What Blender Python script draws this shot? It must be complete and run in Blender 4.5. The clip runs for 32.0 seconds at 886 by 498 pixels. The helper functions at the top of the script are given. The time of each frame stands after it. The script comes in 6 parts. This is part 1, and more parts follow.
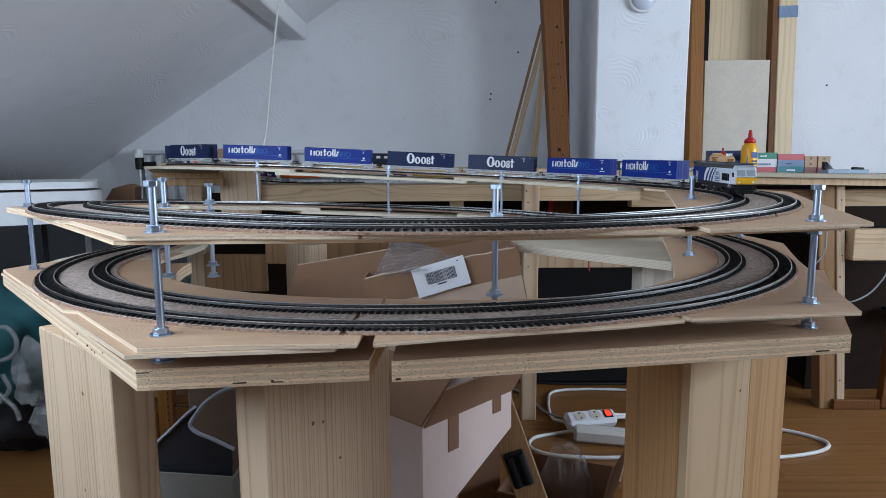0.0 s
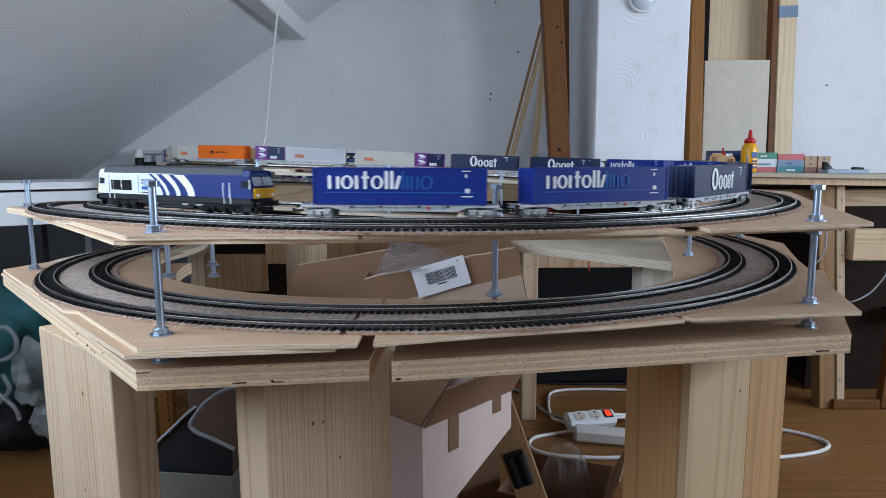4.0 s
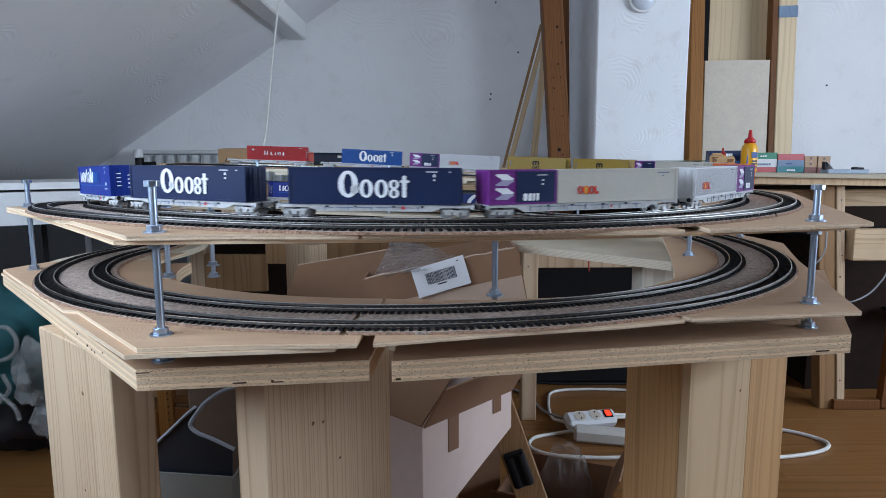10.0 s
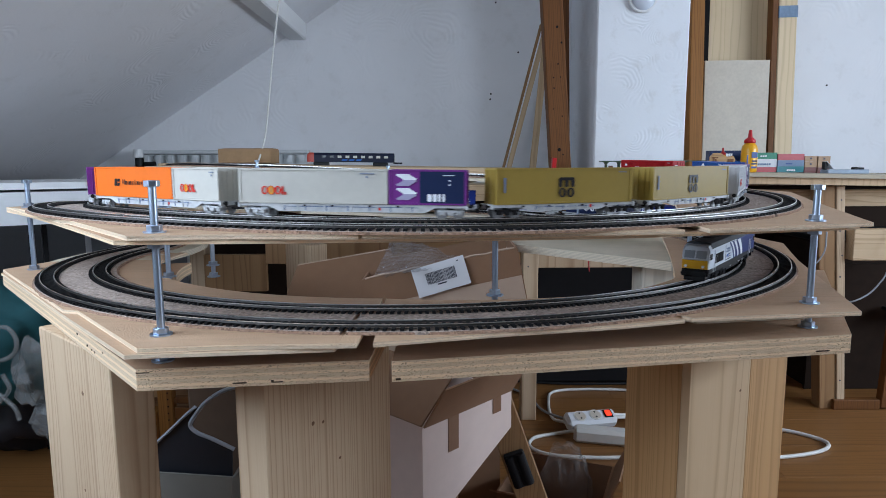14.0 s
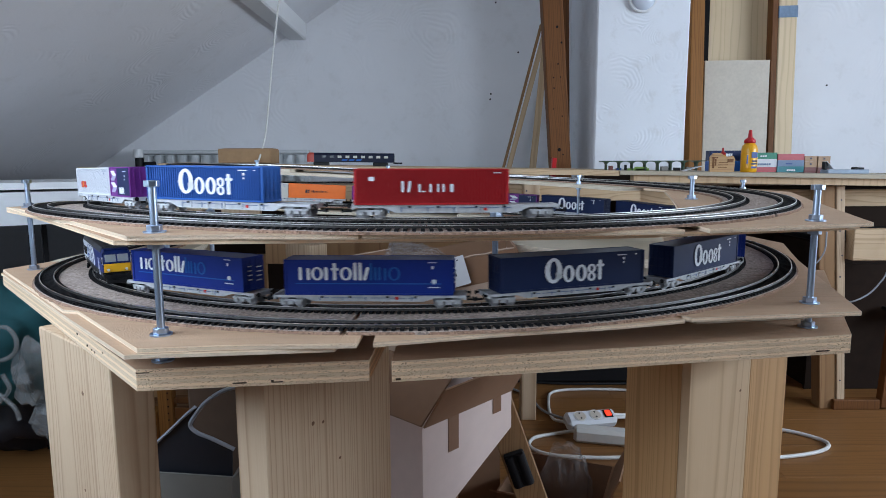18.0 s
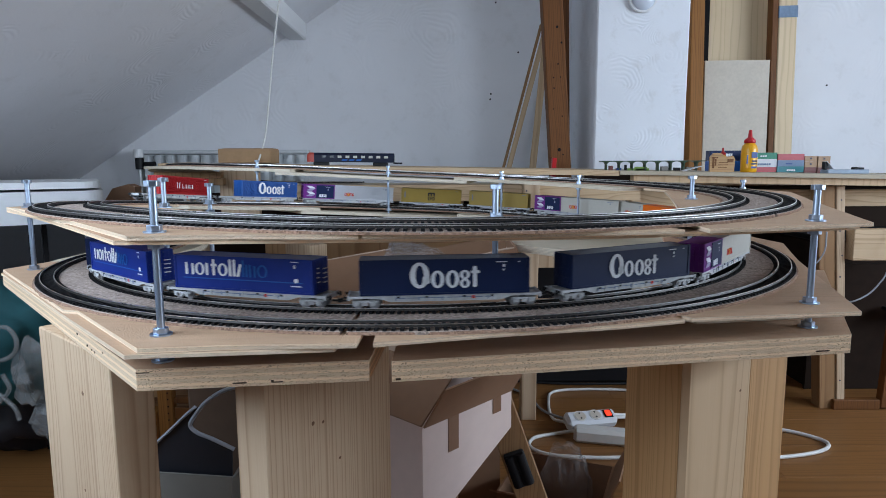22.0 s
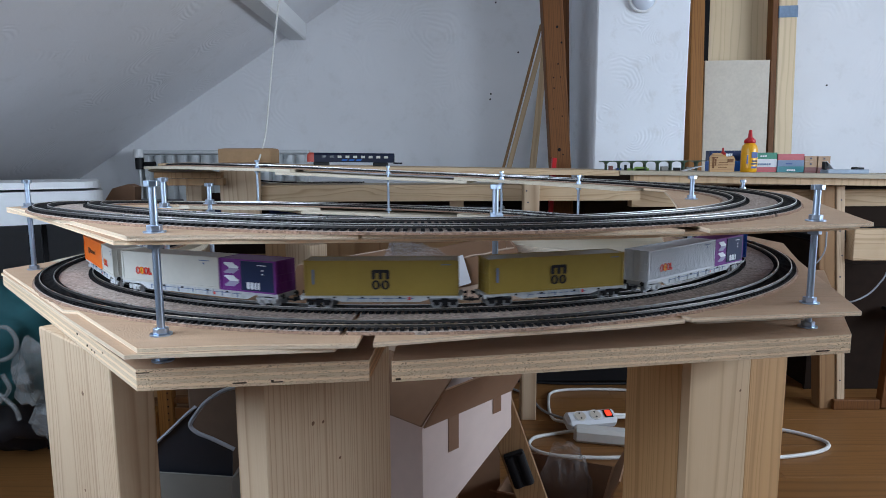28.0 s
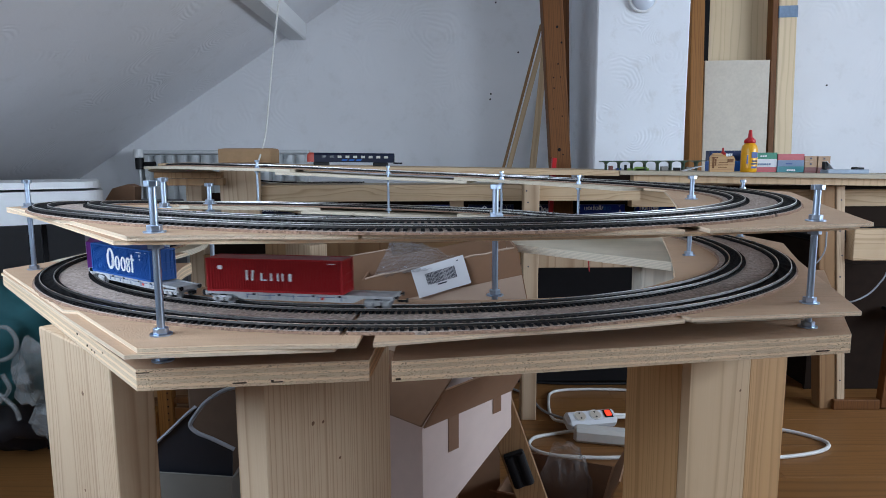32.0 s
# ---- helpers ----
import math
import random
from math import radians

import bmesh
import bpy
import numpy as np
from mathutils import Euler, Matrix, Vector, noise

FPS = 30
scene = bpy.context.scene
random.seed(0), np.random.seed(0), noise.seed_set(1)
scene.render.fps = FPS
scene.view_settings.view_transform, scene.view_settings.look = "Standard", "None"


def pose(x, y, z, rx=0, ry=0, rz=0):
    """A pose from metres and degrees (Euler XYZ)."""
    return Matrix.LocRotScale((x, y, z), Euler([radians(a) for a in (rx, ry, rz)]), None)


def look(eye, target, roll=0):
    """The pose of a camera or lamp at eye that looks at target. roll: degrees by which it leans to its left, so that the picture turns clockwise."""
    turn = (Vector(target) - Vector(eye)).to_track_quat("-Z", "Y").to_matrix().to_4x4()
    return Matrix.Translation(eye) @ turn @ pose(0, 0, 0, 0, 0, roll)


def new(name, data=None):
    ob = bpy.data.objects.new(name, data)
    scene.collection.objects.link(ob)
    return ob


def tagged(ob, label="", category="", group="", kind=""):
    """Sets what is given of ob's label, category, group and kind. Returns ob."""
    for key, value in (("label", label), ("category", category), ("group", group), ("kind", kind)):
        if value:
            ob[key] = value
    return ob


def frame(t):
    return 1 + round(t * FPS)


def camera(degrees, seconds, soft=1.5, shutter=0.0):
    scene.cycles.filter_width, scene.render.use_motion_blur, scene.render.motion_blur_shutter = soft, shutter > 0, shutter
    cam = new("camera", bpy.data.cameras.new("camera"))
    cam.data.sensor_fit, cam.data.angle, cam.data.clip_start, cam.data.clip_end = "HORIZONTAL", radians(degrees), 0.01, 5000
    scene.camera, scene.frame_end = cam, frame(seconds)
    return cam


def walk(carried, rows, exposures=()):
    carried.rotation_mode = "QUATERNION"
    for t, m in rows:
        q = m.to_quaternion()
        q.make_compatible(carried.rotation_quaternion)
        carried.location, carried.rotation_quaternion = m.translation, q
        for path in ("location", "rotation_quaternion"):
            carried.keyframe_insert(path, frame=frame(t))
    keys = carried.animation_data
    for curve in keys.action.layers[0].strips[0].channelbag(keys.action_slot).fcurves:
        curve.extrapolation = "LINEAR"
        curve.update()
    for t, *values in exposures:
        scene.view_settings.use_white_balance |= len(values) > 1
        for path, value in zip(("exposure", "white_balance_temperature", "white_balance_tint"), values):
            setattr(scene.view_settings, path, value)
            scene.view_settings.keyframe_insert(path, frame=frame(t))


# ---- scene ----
cam = camera(69.0, 32.0, 0.5, 0.3)
EYE = 0.83
VIEW = pose(0, 0, EYE, 90 - 7.884, 0, 0) @ pose(0, 0, 0, 0, 0, -0.22)
walk(cam, [(0.0, VIEW), (32.0, VIEW)], [(0.0, -0.09), (32.0, -0.09)])

# ---- light: a grey sky through a roof and a side window, plus an added rear fill ----
world = bpy.data.worlds.new("sky")
scene.world = world
world.use_nodes = True
wn = world.node_tree.nodes
sky = wn.new("ShaderNodeTexSky")
sky.sky_type, sky.sun_disc = "NISHITA", False
sky.sun_elevation, sky.sun_rotation = radians(40), radians(120)
wn["Background"].inputs[1].default_value = 0.12
world.node_tree.links.new(sky.outputs[0], wn["Background"].inputs[0])
sun_data = bpy.data.lights.new("sun", "SUN")
sun_data.energy, sun_data.angle, sun_data.color = 0.3, radians(20), (1.0, 0.95, 0.88)
sun = new("sun", sun_data)
sun.matrix_world = look((6, 2, 6), (0, 2, 0))


def window_light(name, eye, target, sx, sy, power, colour=(0.93, 0.96, 1.0)):
    data = bpy.data.lights.new(name, "AREA")
    data.shape, data.size, data.size_y, data.energy, data.color = "RECTANGLE", sx, sy, power, colour
    ob = new(name, data)
    ob.matrix_world = look(eye, target)
    return ob


window_light("side_window_light", (3.02, 0.75, 1.17), (0.3, 2.1, 0.92), 2.1, 0.75, 78, (0.69, 0.825, 1.0))
window_light("roof_window_light", (-0.95, 0.36, 1.22), (-0.10, 1.35, 0.68), 1.10, 0.80, 22.5, (0.66, 0.805, 1.0))
# weak fill lamp added behind the camera; no window is known there
window_light("rear_window_light", (-0.10, -2.36, 1.12), (0.05, 1.0, 0.72), 1.5, 0.62, 4, (0.76, 0.86, 1.0))

# ---- materials ----


def link(nt, a, b):
    nt.links.new(a, b)


def shader(name, rough=0.6, metal=0.0):
    m = bpy.data.materials.new(name)
    m.use_nodes = True
    nt = m.node_tree
    b = nt.nodes["Principled BSDF"]
    b.inputs["Roughness"].default_value, b.inputs["Metallic"].default_value = rough, metal
    return m, nt, b


def coords(nt, scale=(1, 1, 1), kind="Object"):
    tc = nt.nodes.new("ShaderNodeTexCoord")
    mp = nt.nodes.new("ShaderNodeMapping")
    mp.inputs["Scale"].default_value = scale
    link(nt, tc.outputs[kind], mp.inputs[0])
    return mp.outputs[0]


def noise_node(nt, vec, scale, detail=4.0, rough=0.55, distort=0.0):
    n = nt.nodes.new("ShaderNodeTexNoise")
    n.inputs["Scale"].default_value, n.inputs["Detail"].default_value = scale, detail
    n.inputs["Roughness"].default_value, n.inputs["Distortion"].default_value = rough, distort
    link(nt, vec, n.inputs["Vector"])
    return n.outputs[0]


def ramp(nt, fac, stops):
    r = nt.nodes.new("ShaderNodeValToRGB")
    e = r.color_ramp.elements
    while len(e) < len(stops):
        e.new(0.5)
    for el, (p, c) in zip(e, stops):
        el.position, el.color = p, (*c, 1)
    link(nt, fac, r.inputs[0])
    return r.outputs[0]


def mix(nt, fac, a, b, how="MIX"):
    m = nt.nodes.new("ShaderNodeMix")
    m.data_type, m.blend_type = "RGBA", how
    for sock, v in ((m.inputs[0], fac), (m.inputs[6], a), (m.inputs[7], b)):
        if isinstance(v, (int, float)):
            sock.default_value = v
        elif isinstance(v, tuple):
            sock.default_value = (*v, 1)
        else:
            link(nt, v, sock)
    return m.outputs[2]


def bump(nt, bsdf, height, strength=0.3, dist=0.002):
    b = nt.nodes.new("ShaderNodeBump")
    b.inputs["Strength"].default_value, b.inputs["Distance"].default_value = strength, dist
    link(nt, height, b.inputs["Height"])
    link(nt, b.outputs[0], bsdf.inputs["Normal"])


def scaled(c, k):
    return tuple(min(1.0, v * k) for v in c)


def plain(name, c, rough=0.5, metal=0.0, var=0.12, scale=60.0, bumps=0.15, dist=0.0005, spec=0.5):
    """A paint, plastic or metal with fine mottling at two scales."""
    m, nt, b = shader(name, rough, metal)
    v = coords(nt)
    big, fine = noise_node(nt, v, scale * 0.15, 3), noise_node(nt, v, scale, 5)
    col = mix(nt, 0.5, ramp(nt, big, [(0.3, scaled(c, 1 - var)), (0.7, scaled(c, 1 + var))]),
              ramp(nt, fine, [(0.3, scaled(c, 1 - var)), (0.7, scaled(c, 1 + var))]))
    link(nt, col, b.inputs["Base Color"])
    rr = nt.nodes.new("ShaderNodeMapRange")
    rr.inputs[3].default_value, rr.inputs[4].default_value = max(0.02, rough - 0.1), min(1, rough + 0.1)
    link(nt, big, rr.inputs[0])
    link(nt, rr.outputs[0], b.inputs["Roughness"])
    b.inputs["Specular IOR Level"].default_value = spec
    if bumps:
        bump(nt, b, fine, bumps, dist)
    return m


def maths(nt, op, x, y=None):
    n = nt.nodes.new("ShaderNodeMath")
    n.operation = op
    for k, v in ((0, x), (1, y)):
        if isinstance(v, (int, float)):
            n.inputs[k].default_value = v
        elif v is not None:
            link(nt, v, n.inputs[k])
    return n.outputs[0]


def wood(name, light, dark, grain=(1, 1, 0.06), scale=45.0, rough=0.6):
    """Timber cut from a log beside its pith: growth rings run along the axis that grain squeezes."""
    m, nt, b = shader(name, rough)
    axis = grain.index(min(grain))
    info = nt.nodes.new("ShaderNodeObjectInfo")
    rnd = info.outputs["Random"]
    sep = nt.nodes.new("ShaderNodeSeparateXYZ")
    link(nt, coords(nt), sep.inputs[0])
    across = [sep.outputs[k] for k in range(3) if k != axis]
    shift = nt.nodes.new("ShaderNodeCombineXYZ")
    link(nt, maths(nt, "MULTIPLY", rnd, 9.0), shift.inputs[axis])
    add = nt.nodes.new("ShaderNodeVectorMath")
    add.operation = "ADD"
    slow = tuple(0.16 if k == axis else 1.0 for k in range(3))
    link(nt, coords(nt, slow), add.inputs[0])
    link(nt, shift.outputs[0], add.inputs[1])
    wob = maths(nt, "MULTIPLY", maths(nt, "SUBTRACT", noise_node(nt, add.outputs[0], 7.0, 3), 0.5), 0.075)
    pa = maths(nt, "ADD", maths(nt, "MULTIPLY", rnd, 0.07), 0.02)
    pb = maths(nt, "ADD", maths(nt, "MULTIPLY", maths(nt, "FRACT", maths(nt, "MULTIPLY", rnd, 7.3)), 0.05), 0.035)
    u = maths(nt, "ADD", maths(nt, "SUBTRACT", across[0], pa), wob)
    v = maths(nt, "ADD", across[1], pb)
    r = maths(nt, "SQRT", maths(nt, "ADD", maths(nt, "MULTIPLY", u, u), maths(nt, "MULTIPLY", v, v)))
    along = nt.nodes.new("ShaderNodeCombineXYZ")
    link(nt, maths(nt, "MULTIPLY", r, 45.0), along.inputs[0])
    link(nt, maths(nt, "MULTIPLY", rnd, 50.0), along.inputs[1])
    years = noise_node(nt, along.outputs[0], 1.0, 2)
    ring = maths(nt, "FRACT", maths(nt, "ADD", maths(nt, "MULTIPLY", r, scale * 3.4), maths(nt, "MULTIPLY", years, scale * 0.11)))
    mid = tuple(p * 0.72 + q * 0.28 for p, q in zip(light, dark))
    col = ramp(nt, ring, [(0.0, light), (0.45, light), (0.70, mid), (0.90, scaled(dark, 0.85)), (1.0, mid)])
    fibre = noise_node(nt, coords(nt, tuple(0.035 if k == axis else 1.0 for k in range(3))), scale * 9, 4, 0.65)
    col = mix(nt, 0.25, col, ramp(nt, fibre, [(0.3, dark), (0.7, light)]))
    col = mix(nt, 0.26, col, mix(nt, ramp(nt, noise_node(nt, add.outputs[0], 12.0, 4), [(0.35, (0, 0, 0)), (0.65, (1, 1, 1))]), mid, light))
    soil = noise_node(nt, coords(nt), 5.0, 5, 0.6)
    col = mix(nt, ramp(nt, soil, [(0.52, (0, 0, 0)), (0.75, (0.35, 0.35, 0.35))]), col, scaled(dark, 0.9))
    link(nt, col, b.inputs["Base Color"])
    b.inputs["Specular IOR Level"].default_value = 0.3
    bump(nt, b, fibre, 0.14, 0.0006)
    return m


def plywood(name, face, edge, ply=0.0026):
    """Sheet wood whose layers show as bands on the cut edge."""
    m, nt, b = shader(name, 0.72)
    v = coords(nt)
    sep = nt.nodes.new("ShaderNodeSeparateXYZ")
    link(nt, v, sep.inputs[0])
    wob = maths(nt, "MULTIPLY", noise_node(nt, coords(nt, (3, 3, 1)), 2.0, 4), 0.9)
    sc = nt.nodes.new("ShaderNodeMath")
    sc.operation = "MULTIPLY_ADD"
    sc.inputs[1].default_value = 1.0 / ply
    link(nt, sep.outputs[2], sc.inputs[0])
    link(nt, wob, sc.inputs[2])
    pp = nt.nodes.new("ShaderNodeMath")
    pp.operation = "PINGPONG"
    pp.inputs[1].default_value = 1.0
    link(nt, sc.outputs[0], pp.inputs[0])
    stripes = ramp(nt, pp.outputs[0], [(0.20, scaled(edge, 1.18)), (0.45, scaled(edge, 1.08)), (0.50, scaled(edge, 0.62)), (0.55, scaled(edge, 1.0)), (0.90, scaled(edge, 0.95))])
    torn = noise_node(nt, coords(nt, (1.4, 1.4, 3.5)), 300.0, 5, 0.8)
    rough_ply = ramp(nt, pp.outputs[0], [(0.45, (0.4, 0.4, 0.4)), (0.55, (1, 1, 1))])
    stripes = mix(nt, mix(nt, 1.0, ramp(nt, torn, [(0.55, (0, 0, 0)), (0.66, (1.0, 1.0, 1.0))]), rough_ply, "MULTIPLY"), stripes, (edge[0] * 0.46, edge[1] * 0.40, edge[2] * 0.36))
    geo = nt.nodes.new("ShaderNodeNewGeometry")
    gs = nt.nodes.new("ShaderNodeSeparateXYZ")
    link(nt, geo.outputs["True Normal"], gs.inputs[0])
    ab = nt.nodes.new("ShaderNodeMath")
    ab.operation = "ABSOLUTE"
    link(nt, gs.outputs[2], ab.inputs[0])
    isface = ramp(nt, ab.outputs[0], [(0.6, (0, 0, 0)), (0.75, (1, 1, 1))])
    fine = noise_node(nt, coords(nt, (0.10, 1, 1)), 150, 6, 0.7)
    patch = noise_node(nt, v, 7, 3)
    top = mix(nt, 0.5, ramp(nt, fine, [(0.3, scaled(face, 0.8)), (0.7, scaled(face, 1.1))]),
              ramp(nt, patch, [(0.3, scaled(face, 0.82)), (0.7, scaled(face, 1.1))]))
    link(nt, mix(nt, isface, stripes, top), b.inputs["Base Color"])
    bump(nt, b, torn, 0.8, 0.0022)
    return m


def stucco(name, c, scale=5.0, depth=0.004, cover=0.56, stains=0.15):
    """Trowelled plaster with curved comb strokes."""
    m, nt, b = shader(name, 0.75)
    v = coords(nt)
    warp = nt.nodes.new("ShaderNodeVectorMath")
    warp.operation = "MULTIPLY_ADD"
    wob = nt.nodes.new("ShaderNodeTexNoise")
    wob.inputs["Scale"].default_value = 6.0
    link(nt, v, wob.inputs["Vector"])
    link(nt, wob.outputs[1], warp.inputs[0])
    warp.inputs[1].default_value = (0.10, 0.10, 0.10)
    link(nt, v, warp.inputs[2])
    vo = nt.nodes.new("ShaderNodeTexVoronoi")
    vo.inputs["Scale"].default_value = scale * 0.75
    link(nt, warp.outputs[0], vo.inputs["Vector"])
    mu = nt.nodes.new("ShaderNodeMath")
    mu.operation = "MULTIPLY"
    mu.inputs[1].default_value = 84.0
    link(nt, vo.outputs["Distance"], mu.inputs[0])
    sn = nt.nodes.new("ShaderNodeMath")
    sn.operation = "SINE"
    link(nt, mu.outputs[0], sn.inputs[0])
    where = ramp(nt, noise_node(nt, v, scale * 0.9, 3), [(cover, (0, 0, 0)), (cover + 0.12, (1, 1, 1))])
    fine = noise_node(nt, v, 70, 5, 0.6)
    lump = noise_node(nt, v, 9, 3)
    h = mix(nt, 0.35, mix(nt, where, (0.3, 0.3, 0.3), sn.outputs[0]), fine)
    h = mix(nt, 0.35, h, lump)
    col = ramp(nt, noise_node(nt, v, 2.2, 5), [(0.3, scaled(c, 0.93)), (0.7, c)])
    grime = ramp(nt, noise_node(nt, v, 11.0, 7, 0.7), [(0.55, (0, 0, 0)), (0.72, (stains, stains, stains))])
    link(nt, mix(nt, grime, col, (0.42, 0.39, 0.35)), b.inputs["Base Color"])
    bump(nt, b, h, 0.75, depth)
    return m


def cork(name, c, scale):
    """Pressed cork: pale and dark grains side by side."""
    m, nt, b = shader(name, 0.95)
    v = coords(nt)
    vo = nt.nodes.new("ShaderNodeTexVoronoi")
    vo.inputs["Scale"].default_value = scale
    link(nt, v, vo.inputs["Vector"])
    bw = nt.nodes.new("ShaderNodeRGBToBW")
    link(nt, vo.outputs["Color"], bw.inputs[0])
    grains = ramp(nt, bw.outputs[0], [(0.12, scaled(c, 0.30)), (0.38, scaled(c, 0.85)), (0.62, c), (0.88, scaled(c, 1.5))])
    patch = ramp(nt, noise_node(nt, v, 14, 4), [(0.3, scaled(c, 0.85)), (0.7, scaled(c, 1.12))])
    link(nt, mix(nt, 0.35, grains, patch), b.inputs["Base Color"])
    b.inputs["Specular IOR Level"].default_value = 0.1
    bump(nt, b, bw.outputs[0], 0.6, 0.0010)
    return m


PLY = plywood("plywood", (0.54, 0.335, 0.20), (0.82, 0.61, 0.40), 0.0035)
PLY_THIN = plywood("thin_plywood", (0.61, 0.395, 0.245), (0.80, 0.62, 0.44), 0.0025)
PLY_RAMP = plywood("pale_plywood", (0.68, 0.59, 0.45), (0.74, 0.65, 0.51), 0.0015)
PINE = wood("pine", (0.58, 0.435, 0.295), (0.36, 0.22, 0.125))
PINE_X = wood("pine_lengthwise", (0.60, 0.44, 0.28), (0.38, 0.24, 0.12), (0.06, 1, 1))
PINE_PALE = wood("pale_pine", (0.60, 0.43, 0.265), (0.47, 0.31, 0.175), (1, 1, 0.04), 24)
PINE_DARK = wood("aged_pine", (0.165, 0.062, 0.015), (0.070, 0.024, 0.006), (1, 1, 0.05), 40)
PINE_AMBER = wood("amber_pine", (0.30, 0.125, 0.028), (0.15, 0.055, 0.012), (1, 1, 0.05), 40)
PLAQUE = wood("varnished_plywood", (0.42, 0.245, 0.105), (0.27, 0.14, 0.055), (0.06, 1, 1), 40, 0.4)
PINE_TAN = wood("tan_pine", (0.53, 0.31, 0.14), (0.38, 0.205, 0.083), (1, 1, 0.06), 60)
PINE_BROWN = wood("brown_pine", (0.34, 0.195, 0.092), (0.20, 0.10, 0.043), (1, 1, 0.05), 35)
PANEL = wood("smooth_veneer", (0.68, 0.53, 0.345), (0.58, 0.43, 0.26), (1, 1, 0.04), 14)
OAK = wood("oak_laminate", (0.24, 0.108, 0.035), (0.155, 0.064, 0.018), (0.05, 1, 1), 26, 0.38)
PINE_WHITE = wood("whitened_pine", (0.60, 0.56, 0.48), (0.42, 0.38, 0.31), (1, 1, 0.05), 60)
VOID = plain("ply_void", (0.060, 0.036, 0.022), 0.95, spec=0.1)
PLY_CHIP = plain("splintered_ply", (0.66, 0.45, 0.29), 0.9, 0, 0.55, 500, spec=0.1)
KNOT = plain("wood_knot", (0.17, 0.085, 0.038), 0.6, 0, 0.4, 400)
MDF = plain("fibreboard", (0.42, 0.36, 0.27), 0.8, 0, 0.08, 180)
GREYBOARD = plain("grey_board", (0.55, 0.49, 0.41), 0.85, 0, 0.10, 90)
WALL = stucco("wall_plaster", (0.82, 0.82, 0.84), 5.0, 0.0011, 0.52)
SLOPE = stucco("ceiling_plaster", (0.80, 0.80, 0.83), 6.0, 0.0019, 0.52)
CHIMNEY = stucco("chimney_plaster", (0.76, 0.78, 0.82), 8.0, 0.0015, 0.50, 0.28)
WHITE = plain("white_paint", (0.74, 0.75, 0.76), 0.4, 0, 0.04)
GREY_WALL = plain("grey_panel", (0.17, 0.175, 0.19), 0.7, 0, 0.08, 12)
CARD = plain("cardboard", (0.25, 0.135, 0.075), 0.85, 0, 0.08, 40, 0.2)
CARD_KRAFT = plain("kraft_cardboard", (0.36, 0.225, 0.12), 0.85, 0, 0.15, 60, 0.2)
# brown cardboard darkened to about a third, shade put into the colour
CARD_SHADED = plain("shaded_cardboard", (0.085, 0.048, 0.028), 0.85, 0, 0.12, 40, 0.2)
CARD_LIGHT = plain("pale_cardboard", (0.50, 0.36, 0.27), 0.85, 0, 0.06, 40, 0.2)
CARD_WHITE = plain("printed_white_cardboard", (0.66, 0.52, 0.465), 0.7, 0, 0.05, 40)
TAPE = plain("brown_tape", (0.20, 0.10, 0.055), 0.35, 0, 0.05)
PAPER = plain("white_paper", (0.72, 0.72, 0.74), 0.7, 0, 0.02)
INK = plain("dark_ink", (0.05, 0.05, 0.07), 0.6, 0, 0.05)
ZINC = plain("zinc_steel", (0.44, 0.53, 0.66), 0.32, 0.95, 0.12, 400, 0.2)
RAIL = plain("nickel_rail", (0.86, 0.85, 0.83), 0.30, 1.0, 0.08, 200, 0.05)
# nickel rail sides painted dark for the dim room they would mirror
RAIL_SIDE = plain("darkened_rail_side", (0.030, 0.026, 0.023), 0.45, 0.5, 0.15, 200, 0.05)
SLEEPER = plain("black_sleeper", (0.010, 0.0095, 0.010), 0.7, 0, 0.15, 300, spec=0.15)
CORK = cork("grey_cork", (0.42, 0.335, 0.285), 330.0)
CORK_EDGE = cork("brown_cork_edge", (0.32, 0.20, 0.14), 520.0)
BLACK = plain("black_plastic", (0.010, 0.010, 0.011), 0.5, spec=0.25)
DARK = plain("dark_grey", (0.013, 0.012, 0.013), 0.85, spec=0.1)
CABLE = plain("white_cable", (0.66, 0.65, 0.62), 0.45, 0, 0.04)
CABLE_GREY = plain("grey_cable", (0.30, 0.32, 0.36), 0.5, 0, 0.05)

# ---- mesh helpers ----


def thing(name, label, category, group="", kind="", at=None):
    ob = new(name)
    ob.empty_display_size = 0.05
    if at is not None:
        ob.matrix_world = at
    return tagged(ob, label, category, group, kind)


def mesh_of(name, bm, mat, smooth=False):
    me = bpy.data.meshes.new(name)
    bmesh.ops.recalc_face_normals(bm, faces=bm.faces[:])
    bm.to_mesh(me)
    bm.free()
    for mt in (mat if isinstance(mat, (list, tuple)) else [mat]):
        me.materials.append(mt)
    if smooth:
        for p in me.polygons:
            p.use_smooth = True
    return me


def part(name, bm, mat, parent=None, label="", at=None, smooth=False):
    ob = new(name, mesh_of(name, bm, mat, smooth))
    if parent is not None:
        ob.parent = parent
    if at is not None:
        ob.matrix_local = at
    if label:
        ob["label"] = label
    return ob


def solid(name, bm, mat, label, category="", group="", kind="", at=None, smooth=False):
    ob = part(name, bm, mat, None, "", None, smooth)
    if at is not None:
        ob.matrix_world = at
    return tagged(ob, label, category, group, kind)


def box(bm, sx, sy, sz, x=0, y=0, z=0, bevel=0.0, m=None):
    """A box centred at x, y with its foot at z."""
    mat = Matrix.Translation((x, y, z + sz / 2)) @ Matrix.Diagonal((sx, sy, sz, 1))
    if m is not None:
        mat = m @ mat
    g = bmesh.ops.create_cube(bm, size=1, matrix=mat)
    if bevel:
        es = list({e for v in g["verts"] for e in v.link_edges})
        bmesh.ops.bevel(bm, geom=es, offset=bevel, segments=1, affect="EDGES", profile=0.5)
    return bm


